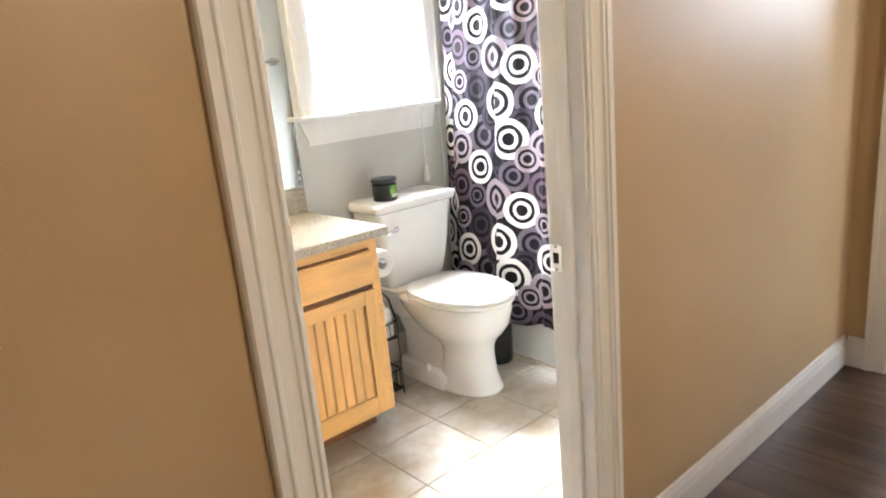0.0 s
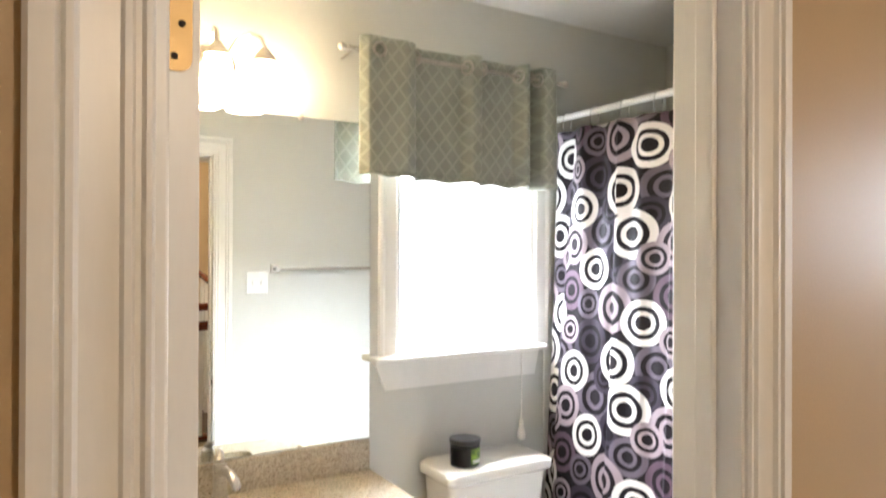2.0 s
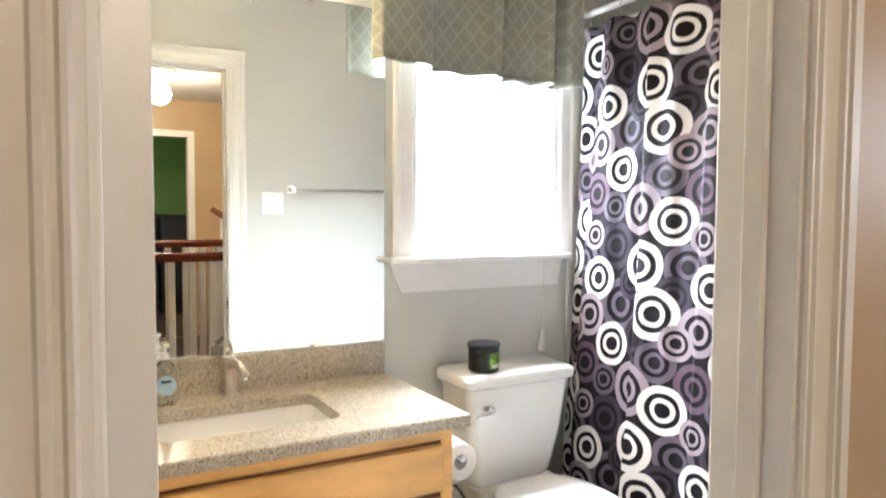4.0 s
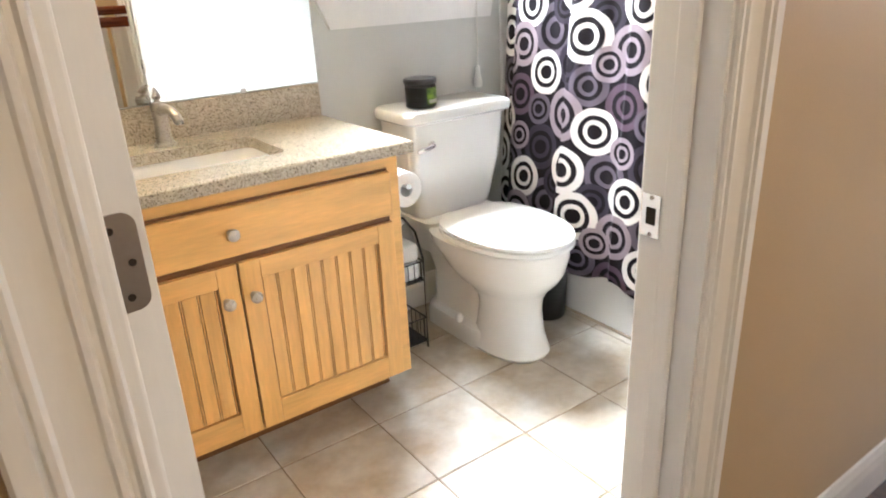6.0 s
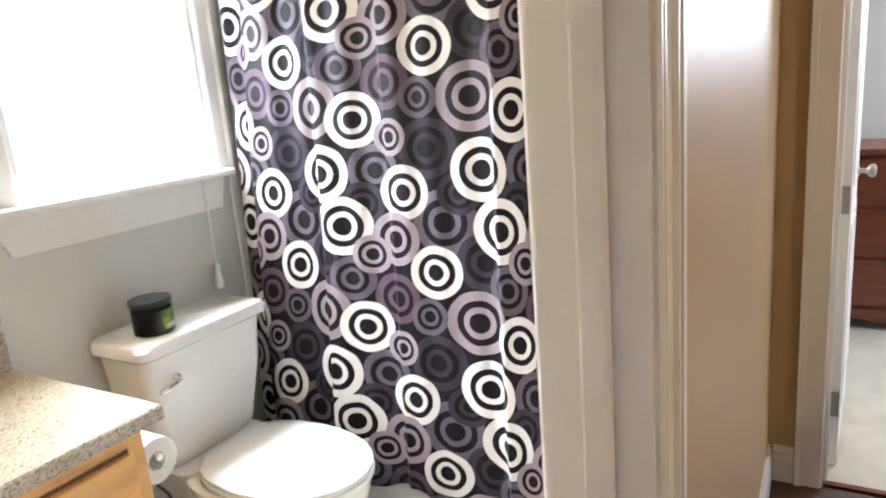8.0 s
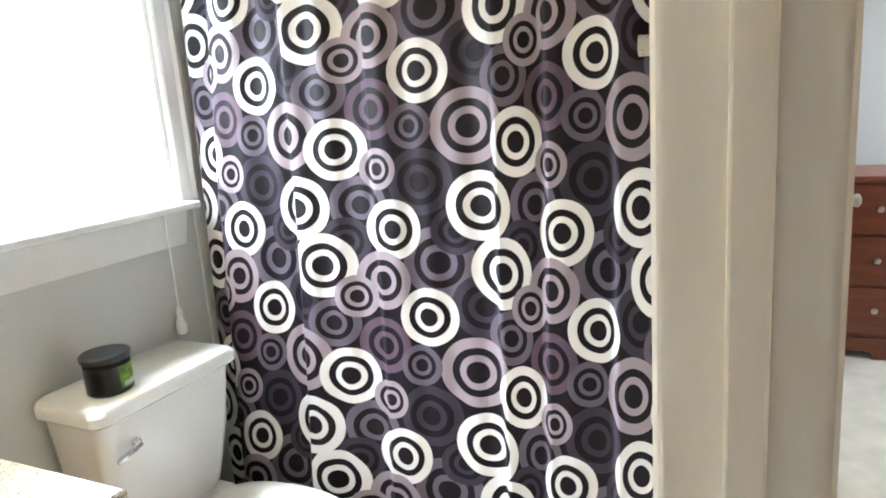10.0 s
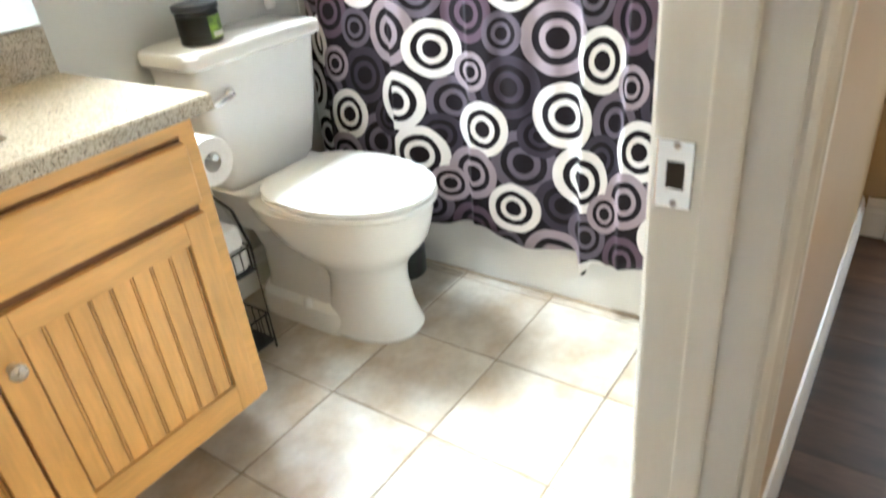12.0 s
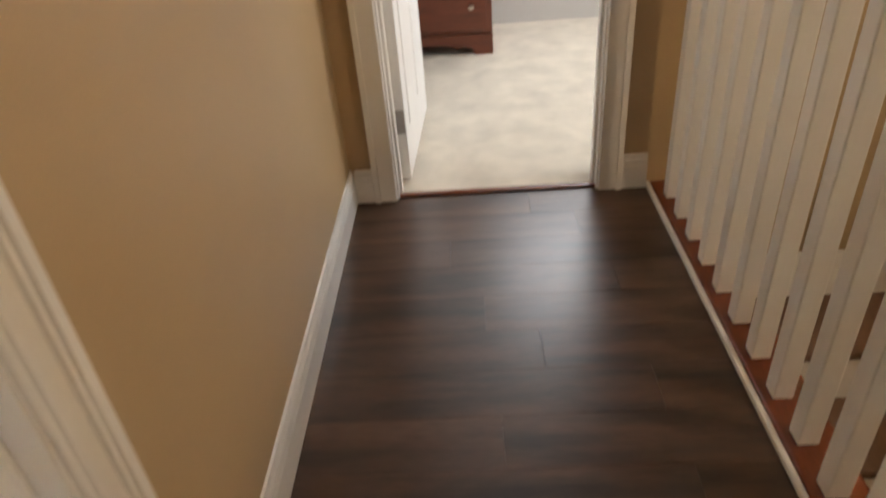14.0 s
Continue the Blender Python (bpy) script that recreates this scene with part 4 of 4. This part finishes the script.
        knob(door, kx, VF - 0.014, 0.512)
    return ob


vanity()

SX0, SX1, SY0, SY1 = 0.70, 1.145, 2.275, 2.545


def rounded_rect(x0, x1, y0, y1, r, z, per=6):
    pts = []
    for cx, cy, a0 in ((x1 - r, y1 - r, 0), (x0 + r, y1 - r, 90), (x0 + r, y0 + r, 180), (x1 - r, y0 + r, 270)):
        for k in range(per + 1):
            a = radians(a0 + 90 * k / per)
            pts.append(Vector((cx + r * math.cos(a), cy + r * math.sin(a), z)))
    return pts


def countertop():
    ob = thing("countertop", "speckled beige granite countertop with backsplash on the vanity", "countertop")
    cx0, cx1, cy0, cy1, z0, z1 = 0.442, 1.450, 2.140, BACK - 0.021, 0.788, 0.820
    per = 6
    bm = bmesh.new()
    inner = rounded_rect(SX0, SX1, SY0, SY1, 0.03, 0, per)
    cxm, cym = (SX0 + SX1) / 2, (SY0 + SY1) / 2
    outer = []
    for p in inner:
        d = p - Vector((cxm, cym, 0))
        tx = ((cx1 if d.x > 0 else cx0) - cxm) / d.x if abs(d.x) > 1e-6 else 1e9
        ty = ((cy1 if d.y > 0 else cy0) - cym) / d.y if abs(d.y) > 1e-6 else 1e9
        t = min(tx, ty)
        outer.append(Vector((cxm + d.x * t, cym + d.y * t, 0)))
    for c in ((cx0, cy0), (cx1, cy0), (cx1, cy1), (cx0, cy1)):
        k = min(range(len(outer)), key=lambda i: (outer[i] - Vector((*c, 0))).length)
        outer[k] = Vector((*c, 0))
    up = Vector((0, 0, 1))
    ring = lambda pts, z, s=1.0: [bm.verts.new(p + up * z) for p in pts]
    ease = [p + Vector((math.copysign(0.004, cxm - p.x) if min(abs(p.x - cx0), abs(p.x - cx1)) < 1e-4 else 0, math.copysign(0.004, cym - p.y) if min(abs(p.y - cy0), abs(p.y - cy1)) < 1e-4 else 0, 0)) for p in outer]
    rings = [ring(inner, z0), ring(inner, z1), ring(ease, z1), ring(outer, z1 - 0.004), ring(outer, z0)]
    n = len(inner)
    for a, b in zip(rings, rings[1:] + rings[:1]):
        for i in range(n):
            bm.faces.new((a[i], a[(i + 1) % n], b[(i + 1) % n], b[i]))
    part("slab", bm, GRANITE, ob)
    part("backsplash", box(0.442, 1.447, BACK - 0.021, BACK - 0.001, 0.788, 0.922, 0.002), GRANITE, ob)
    sk = thing("sink", "white rectangular undermount sink below the granite", "sink")
    rs = [rounded_rect(SX0 - 0.012 + d, SX1 + 0.012 - d, SY0 - 0.012 + d, SY1 + 0.012 - d, r, z, per) for d, r, z in ((-0.01, 0.04, 0.787), (0.006, 0.04, 0.787), (0.012, 0.04, 0.775), (0.03, 0.05, 0.70), (0.05, 0.06, 0.665), (0.09, 0.06, 0.655))]
    part("basin", loft(rs, caps=False), CERAMIC, sk, smooth=True)
    part("basin_floor", loft([rounded_rect(SX0 + 0.078, SX1 - 0.078, SY0 + 0.078, SY1 - 0.078, 0.05, z, per) for z in (0.650, 0.6552)]), CERAMIC, sk)
    part("drain", lathe([(0.022, 0.6555), (0.022, 0.658), (0.012, 0.6585), (0.01, 0.656)], 24, at=(cxm, cym, 0)), CHROME, sk, smooth=True)


countertop()


def faucet():
    ob = thing("faucet", "brushed nickel single-handle faucet behind the sink", "faucet", at=(0.925, 2.61, 0.82))
    part("base_plate", lathe([(0.031, 0), (0.031, 0.004), (0.026, 0.010)], 28), NICKEL, ob, smooth=True)
    part("body", lathe([(0.024, 0.008), (0.021, 0.03), (0.019, 0.07), (0.020, 0.095), (0.022, 0.110), (0.018, 0.120)], 28), NICKEL, ob, smooth=True)
    sp = part("spout", tube([(0, 0, 0.092), (0.006, -0.03, 0.104), (0.014, -0.065, 0.103), (0.02, -0.092, 0.090), (0.023, -0.102, 0.074)], [0.016, 0.0145, 0.0135, 0.0135, 0.0135], 16), NICKEL, ob, smooth=True)
    part("aerator", tube([(0.023, -0.102, 0.076), (0.0235, -0.104, 0.068)], 0.0115, 16), CHROME, sp, smooth=True)
    part("lever", tube([(0, 0.004, 0.118), (0, 0.002, 0.132), (0.004, 0.012, 0.140), (0.008, 0.04, 0.150)], [0.015, 0.013, 0.010, 0.006], 12), NICKEL, ob, smooth=True)


faucet()


def soap_bottle():
    ob = thing("soap_dispenser", "clear pump bottle of pale blue hand soap on the counter", "soap dispenser", at=(0.755, 2.615, 0.82))
    def ring(rx, ry, z):
        return oval(0, 0, z, rx, ry, ry, 28, 2.5)
    part("bottle", loft([ring(0.028, 0.019, 0.0), ring(0.031, 0.021, 0.006), ring(0.033, 0.022, 0.05), ring(0.031, 0.021, 0.09), ring(0.022, 0.016, 0.112), ring(0.011, 0.011, 0.122), ring(0.011, 0.011, 0.128)]), SOAP, ob, smooth=True)
    lb = part("label", lathe([(0.027, 0), (0.027, 0.0012)], 28, m=Matrix.Rotation(radians(90), 4, "X"), at=(0, -0.0222, 0.056)), LABELB, ob, "round light blue label")
    part("label_bar", box(-0.013, 0.013, -0.0246, -0.0236, 0.064, 0.072), LABELN, lb)
    part("pump_collar", lathe([(0.012, 0.126), (0.012, 0.142), (0.006, 0.146), (0.0045, 0.165)], 18), SEATMAT, ob, smooth=True)
    part("pump_head", box(-0.010, 0.010, -0.040, 0.010, 0.163, 0.174, 0.004), SEATMAT, ob)


soap_bottle()

mir = tagged(mesh_object("mirror", box(0.455, 1.452, BACK - 0.007, BACK - 0.001, 0.925, 2.015, 0.0012), MIRROR), "large frameless mirror above the backsplash reflecting the hall", "mirror")
for cx in (0.70, 1.20):
    clip = thing("mirror_clip", "small metal clip holding the mirror's edge", "clip", group="mirror clips")
    for z in (0.927, 2.012):
        part("clip", box(cx - 0.008, cx + 0.008, BACK - 0.0105, BACK - 0.0072, z - 0.008, z + 0.008, 0.001), NICKEL, clip)


def vanity_light():
    ob = thing("vanity_light", "three-arm nickel wall light with glowing frosted shades", "wall light")
    part("back_plate", lathe([(0.055, 0), (0.055, 0.008), (0.04, 0.018), (0.015, 0.024)], 28, m=Matrix.Rotation(radians(90), 4, "X") @ Matrix.Diagonal((1.5, 1, 1, 1)), at=(0.905, BACK - 0.001, 2.145)), NICKEL, ob, smooth=True)
    for x in (0.765, 0.905, 1.045):
        ax = 0.905 + (x - 0.905) * 0.35
        arm = part("arm", tube([(ax, BACK - 0.018, 2.14), (ax + (x - ax) * 0.10, BACK - 0.035, 2.19), (ax + (x - ax) * 0.3, BACK - 0.055, 2.222), (ax + (x - ax) * 0.6, BACK - 0.085, 2.234), (ax + (x - ax) * 0.9, BACK - 0.112, 2.218), (x, BACK - 0.12, 2.19), (x, BACK - 0.12, 2.168)], 0.0065, 12), NICKEL, ob, smooth=True)
        part("cup", lathe([(0.010, 2.186), (0.018, 2.176), (0.034, 2.156), (0.040, 2.142)], 24, at=(x, BACK - 0.12, 0)), NICKEL, arm, smooth=True)
        part("shade", lathe([(0.034, 2.144), (0.040, 2.125), (0.045, 2.090), (0.053, 2.055), (0.060, 2.036), (0.055, 2.035), (0.02, 2.06)], 28, at=(x, BACK - 0.12, 0)), SHADEGLASS, arm, "glowing frosted glass bell shade", smooth=True)


vanity_light()

# ---- toilet ----
TX = 1.866


def toilet():
    ob = thing("toilet", "white two-piece toilet with closed seat lid", "toilet")
    # pedestal and bowl, from the floor up: half width, front y, back y
    prof = [(0.0, 0.112, 2.075, 2.40), (0.012, 0.118, 2.068, 2.40), (0.03, 0.112, 2.075, 2.39), (0.08, 0.101, 2.095, 2.35), (0.16, 0.096, 2.105, 2.335), (0.205, 0.100, 2.10, 2.34), (0.24, 0.122, 2.08, 2.37), (0.272, 0.150, 2.048, 2.42), (0.308, 0.169, 2.024, 2.47), (0.345, 0.176, 2.012, 2.51), (0.375, 0.184, 2.002, 2.54), (0.405, 0.185, 2.0, 2.555), (0.412, 0.176, 2.008, 2.55)]
    rings = []
    for z, rx, yf, yb in prof:
        cy = yb - min(0.20, (yb - yf) * 0.42)
        rings.append(oval(TX, cy, z, rx, cy - yf, yb - cy, 48, 2.25))
    part("bowl", loft(rings), CERAMIC, ob, smooth=True)
    # side plate of the foot with the bolt cap
    part("foot", loft([rounded_rect(TX - 0.122 + g, TX + 0.122 - g, 2.22 + g, 2.615, 0.08, z) for z, g in ((0.0, 0.0), (0.05, 0.002), (0.066, 0.008), (0.074, 0.024))]), CERAMIC, ob, smooth=True)
    part("trapway", loft([rounded_rect(TX - w, TX + w, ya, yb, 0.05, z, 8) for z, w, ya, yb in ((0.06, 0.088, 2.29, 2.60), (0.10, 0.076, 2.30, 2.60), (0.20, 0.074, 2.30, 2.60), (0.28, 0.090, 2.31, 2.62), (0.34, 0.110, 2.34, 2.63))]), CERAMIC, ob, smooth=True)
    for d in (-1, 1):
        part("bolt_cap", lathe([(0.014, 0.066), (0.013, 0.084), (0.008, 0.095), (0.002, 0.097)], 16, at=(TX + d * 0.108, 2.38, 0)), SEATMAT, ob, smooth=True)
    part("neck", loft([rounded_rect(TX - 0.13, TX + 0.13, 2.46, 2.64, 0.05, 0.30), rounded_rect(TX - 0.15, TX + 0.15, 2.45, 2.66, 0.05, 0.38), rounded_rect(TX - 0.165, TX + 0.165, 2.46, 2.665, 0.04, 0.425)]), CERAMIC, ob, smooth=True)
    def seat_ring(z, grow):
        pts = []
        for k in range(64):
            a = 2 * math.pi * k / 64
            c, q = math.cos(a), math.sin(a)
            if q <= 0:
                x, y = (0.190 + grow) * math.copysign(abs(c) ** 0.94, c), (0.285 + grow) * -abs(q) ** 0.94
            else:
                y = (0.195 + grow * 0.4) * q ** 0.42
                x = (0.190 + grow) * math.copysign(abs(c) ** 0.42, c) * (1 - 0.22 * (y / 0.195) ** 1.6)
            pts.append(Vector((TX + x, 2.27 + y, z + 0.019)))
        return pts
    part("seat", loft([seat_ring(0.394, -0.006), seat_ring(0.398, 0.0), seat_ring(0.410, 0.0), seat_ring(0.413, -0.004)]), SEATMAT, ob, "white plastic seat", smooth=True)
    part("lid", loft([seat_ring(0.415, -0.008), seat_ring(0.418, -0.002), seat_ring(0.428, -0.002), seat_ring(0.435, -0.012), seat_ring(0.438, -0.05)]), SEATMAT, ob, "white plastic lid, closed", smooth=True)
    for d in (-1, 1):
        part("seat_hinge", box(TX + d * 0.075 - 0.02, TX + d * 0.075 + 0.02, 2.445, 2.475, 0.405, 0.452, 0.008), SEATMAT, ob)
    bm = loft([rounded_rect(TX - w, TX + w, yf, 2.685, 0.035, z) for z, w, yf in ((0.425, 0.150, 2.525), (0.45, 0.165, 2.512), (0.61, 0.195, 2.490), (0.775, 0.212, 2.478))])
    part("tank", bm, CERAMIC, ob, smooth=True)
    lidr = lambda g, z: rounded_rect(TX - 0.226 - g, TX + 0.226 + g, 2.462 - g, 2.690, 0.03, z)
    part("tank_lid", loft([lidr(-0.008, 0.775), lidr(0.0, 0.782), lidr(0.002, 0.805), lidr(-0.004, 0.815), lidr(-0.016, 0.819)]), CERAMIC, ob, smooth=True)
    lv = part("flush_lever", lathe([(0.014, 0), (0.014, 0.006), (0.009, 0.012)], 18, m=Matrix.Rotation(radians(90), 4, "X"), at=(TX - 0.122, 2.483, 0.70)), CHROME, ob, "chrome flush lever", smooth=True)
    part("lever_arm", tube([(TX - 0.122, 2.468, 0.70), (TX - 0.15, 2.459, 0.697), (TX - 0.185, 2.457, 0.691), (TX - 0.195, 2.457, 0.689)], [0.008, 0.008, 0.009, 0.005], 10), CHROME, lv, smooth=True)


toilet()


def supply_line():
    ob = thing("water_supply_line", "braided supply hose and valve behind the toilet", "supply line")
    part("valve", tube([(1.63, BACK - 0.0165, 0.17), (1.63, 2.63, 0.17)], 0.011, 12), CHROME, ob, smooth=True)
    part("valve_knob", tube([(1.63, 2.63, 0.17), (1.63, 2.61, 0.17)], 0.018, 12), CHROME, ob, smooth=True)
    part("hose", tube([(1.63, 2.635, 0.18), (1.625, 2.63, 0.25), (1.66, 2.62, 0.36), (1.72, 2.62, 0.43)], 0.006, 8), NICKEL, ob, smooth=True)


supply_line()


def candle():
    ob = thing("jar_candle", "dark jar candle with black lid on the toilet tank", "candle", at=(1.757, 2.552, 0.819))
    ob.scale = (1.12, 1.12, 0.96)
    part("jar", lathe([(0.043, 0), (0.047, 0.004), (0.047, 0.078), (0.045, 0.083)], 32), JAR, ob, smooth=True)
    part("wax", lathe([(0.0435, 0.004), (0.0435, 0.070)], 32), WAX, ob, smooth=True)
    part("lid", lathe([(0.049, 0.083), (0.0505, 0.085), (0.0505, 0.097), (0.048, 0.100), (0.01, 0.101)], 32), BLACK, ob, "shiny black lid", smooth=True)
    bm = bmesh.new()
    arc = [radians(a) for a in range(-100, -29, 7)]
    loft([[Vector((r * math.cos(a), r * math.sin(a), z)) for a in arc for r in (0.0478,)] + [Vector((0.0470 * math.cos(a), 0.0470 * math.sin(a), z)) for a in reversed(arc)] for z in (0.014, 0.070)], bm)
    lb = part("label", bm, LABELG, ob, "green picture label")
    arc2 = [radians(a) for a in range(-92, -44, 6)]
    part("label_bar", loft([[Vector((0.0486 * math.cos(a), 0.0486 * math.sin(a), z)) for a in arc2] + [Vector((0.0479 * math.cos(a), 0.0479 * math.sin(a), z)) for a in reversed(arc2)] for z in (0.018, 0.030)]), LABELW, lb)


candle()


def paper_roll():
    ob = thing("toilet_paper_holder", "chrome holder with a white paper roll on the vanity", "toilet paper holder")
    x, z = 1.478, 0.665
    part("post", tube([(VX1 - 0.004, 2.40, z), (VX1 + 0.06, 2.40, z), (x, 2.395, z)], 0.008, 12), CHROME, ob, smooth=True)
    part("flange", tube([(VX1, 2.40, z), (VX1 + 0.008, 2.40, z)], 0.024, 20), CHROME, ob, smooth=True)
    part("arm", tube([(x, 2.40, z), (x, 2.222, z)], 0.008, 12), CHROME, ob, smooth=True)
    bm = bmesh.new()
    rot = Matrix.Rotation(radians(90), 4, "X")
    segs = 36
    prof = [(0.021, -0.05), (0.052, -0.05), (0.053, -0.048), (0.053, 0.048), (0.052, 0.05), (0.021, 0.05)]
    rings = [[bm.verts.new(rot @ Vector((r * math.cos(2 * math.pi * k / segs), r * math.sin(2 * math.pi * k / segs), h)) + Vector((x, 2.285, z - 0.012))) for k in range(segs)] for r, h in prof]
    for a, b in zip(rings, rings[1:] + rings[:1]):
        for k in range(segs):
            bm.faces.new((a[k], a[(k + 1) % segs], b[(k + 1) % segs], b[k]))
    part("paper_roll", bm, PAPER, ob, "white toilet paper", smooth=True)
    return ob


paper_roll()


def wire_rack():
    ob = thing("wire_rack", "black wire rack with two baskets beside the toilet", "rack")
    x0, x1, y0, y1 = 1.475, 1.625, 2.395, 2.62
    for x in (x0, x1):
        part("side_frame", tube([(x, y0, 0.004), (x, y0, 0.34), (x, y0 + 0.04, 0.43), (x, (y0 + y1) / 2, 0.46), (x, y1 - 0.04, 0.43), (x, y1, 0.34), (x, y1, 0.004)], 0.004, 8), WIRE, ob, smooth=True)
    for zb, hh in ((0.03, 0.09), (0.265, 0.07)):
        loop = [(x0, y0, 0), (x1, y0, 0), (x1, y1, 0), (x0, y1, 0), (x0, y0, 0)]
        bk = part("basket", tube([(a, b, zb) for a, b, _ in loop], 0.0032, 6), WIRE, ob)
        part("basket_rim", tube([(a, b, zb + hh) for a, b, _ in loop], 0.0032, 6), WIRE, bk)
        part("basket_floor", box(x0 + 0.004, x1 - 0.004, y0 + 0.004, y1 - 0.004, zb - 0.001, zb + 0.002), WIRE, bk)
        for k in range(6):
            x = x0 + (x1 - x0) * (k + 0.5) / 6
            part("wire", tube([(x, y0, zb), (x, y0, zb + hh)], 0.0018, 6), WIRE, bk)
        for k in range(8):
            y = y0 + (y1 - y0) * (k + 0.5) / 8
            part("wire", tube([(x1, y, zb), (x1, y, zb + hh)], 0.0018, 6), WIRE, bk)
    for k, z in enumerate((0.268, 0.335)):
        b = tagged(mesh_object("tissue_pack", box(x0 + 0.008 + 0.003 * k, x1 - 0.010, y0 + 0.008, y1 - 0.01, z + 0.001, z + 0.064, 0.012, segs=3), PAPER, True), "white wrapped tissue pack stacked in the rack", "tissue pack", "tissue packs")


wire_rack()


def trash_can():
    ob = thing("trash_can", "small black plastic trash can beside the tub", "trash can", at=(2.128, 2.312, 0))
    part("bucket", lathe([(0.066, 0), (0.069, 0.004), (0.078, 0.25), (0.080, 0.252), (0.080, 0.262), (0.076, 0.262), (0.074, 0.25), (0.062, 0.01)], 36), BLACK, ob, smooth=True)


trash_can()


def switch_plate():
    ob = thing("light_switch", "white double rocker switch plate on the bathroom wall", "light switch", at=(1.480, BATHY, 1.40))
    part("plate", box(-0.058, 0.058, 0, 0.006, -0.058, 0.058, 0.003), SEATMAT, ob)
    for x in (-0.023, 0.023):
        part("toggle", box(x - 0.005, x + 0.005, 0.006, 0.016, -0.010, 0.010, 0.002), SEATMAT, ob)


switch_plate()


def towel_bar():
    ob = thing("towel_bar", "brushed nickel towel bar on the bathroom wall", "towel bar")
    z = 1.475
    for x in (1.575, 2.19):
        part("mount", box(x - 0.024, x + 0.024, BATHY, BATHY + 0.012, z - 0.024, z + 0.024, 0.004), NICKEL, ob)
        part("post", tube([(x, BATHY + 0.01, z), (x, BATHY + 0.07, z)], 0.012, 14), NICKEL, ob, smooth=True)
    part("bar", tube([(1.575, BATHY + 0.06, z), (2.19, BATHY + 0.06, z)], 0.008, 14), NICKEL, ob, smooth=True)


towel_bar()

# ---- floors, laid piece by piece ----
bath_floor = structure("floor_bathroom", boxes((LEFT, TUBX, HALLY + 0.02, BACK, -0.12, -0.003)), GROUT, "beige ceramic tile floor with tan grout", "floor")
PITCH, GAP = 0.308, 0.0042
tiles = {}
for i in range(-4, 4):
    for j in range(-3, 4):
        x0, x1 = 1.563 + i * PITCH + GAP / 2, 1.563 + (i + 1) * PITCH - GAP / 2
        y0, y1 = 1.815 + j * PITCH + GAP / 2, 1.815 + (j + 1) * PITCH - GAP / 2
        x0, x1, y0, y1 = max(x0, LEFT), min(x1, TUBX - 0.001), max(y0, HALLY + 0.027), min(y1, BACK)
        if x1 - x0 < 0.01 or y1 - y0 < 0.01:
            continue
        key = (round(x1 - x0, 4), round(y1 - y0, 4))
        if key not in tiles:
            w, d = key
            ob = part("tile", box(-w / 2, w / 2, -d / 2, d / 2, -0.010, 0.0, 0.0022, segs=1), TILE, bath_floor)
            tiles[key] = ob.data
        else:
            ob = new("tile", tiles[key])
            ob.parent = bath_floor
        ob.location = ((x0 + x1) / 2, (y0 + y1) / 2, 0.0)

hall_floor = structure("floor_hall", boxes((HALL0, ENDX + 0.03, -0.01, HALLY + 0.02, -0.14, -0.004)), PLANK, "dark brown wood plank hall floor", "floor")
rng = random.Random(7)
planks = {}
PW = 0.152
x = ENDX + 0.008
while x > HALL0:
    xa = max(x - PW, HALL0)
    cut = 0.11 + rng.uniform(0.1, 0.95)
    for y0, y1 in ((0.052, cut), (cut, HALLY - 0.002)):
        if y1 - y0 < 0.02:
            continue
        key = (round(x - xa - 0.0004, 4), round(y1 - y0 - 0.0004, 4))
        ob = part("plank", box(-key[0] / 2, key[0] / 2, -key[1] / 2, key[1] / 2, -0.006, 0.0, 0.0005, segs=1), PLANK, hall_floor)
        ob.location = ((x + xa) / 2, (y0 + y1) / 2, 0.0)
    x = xa
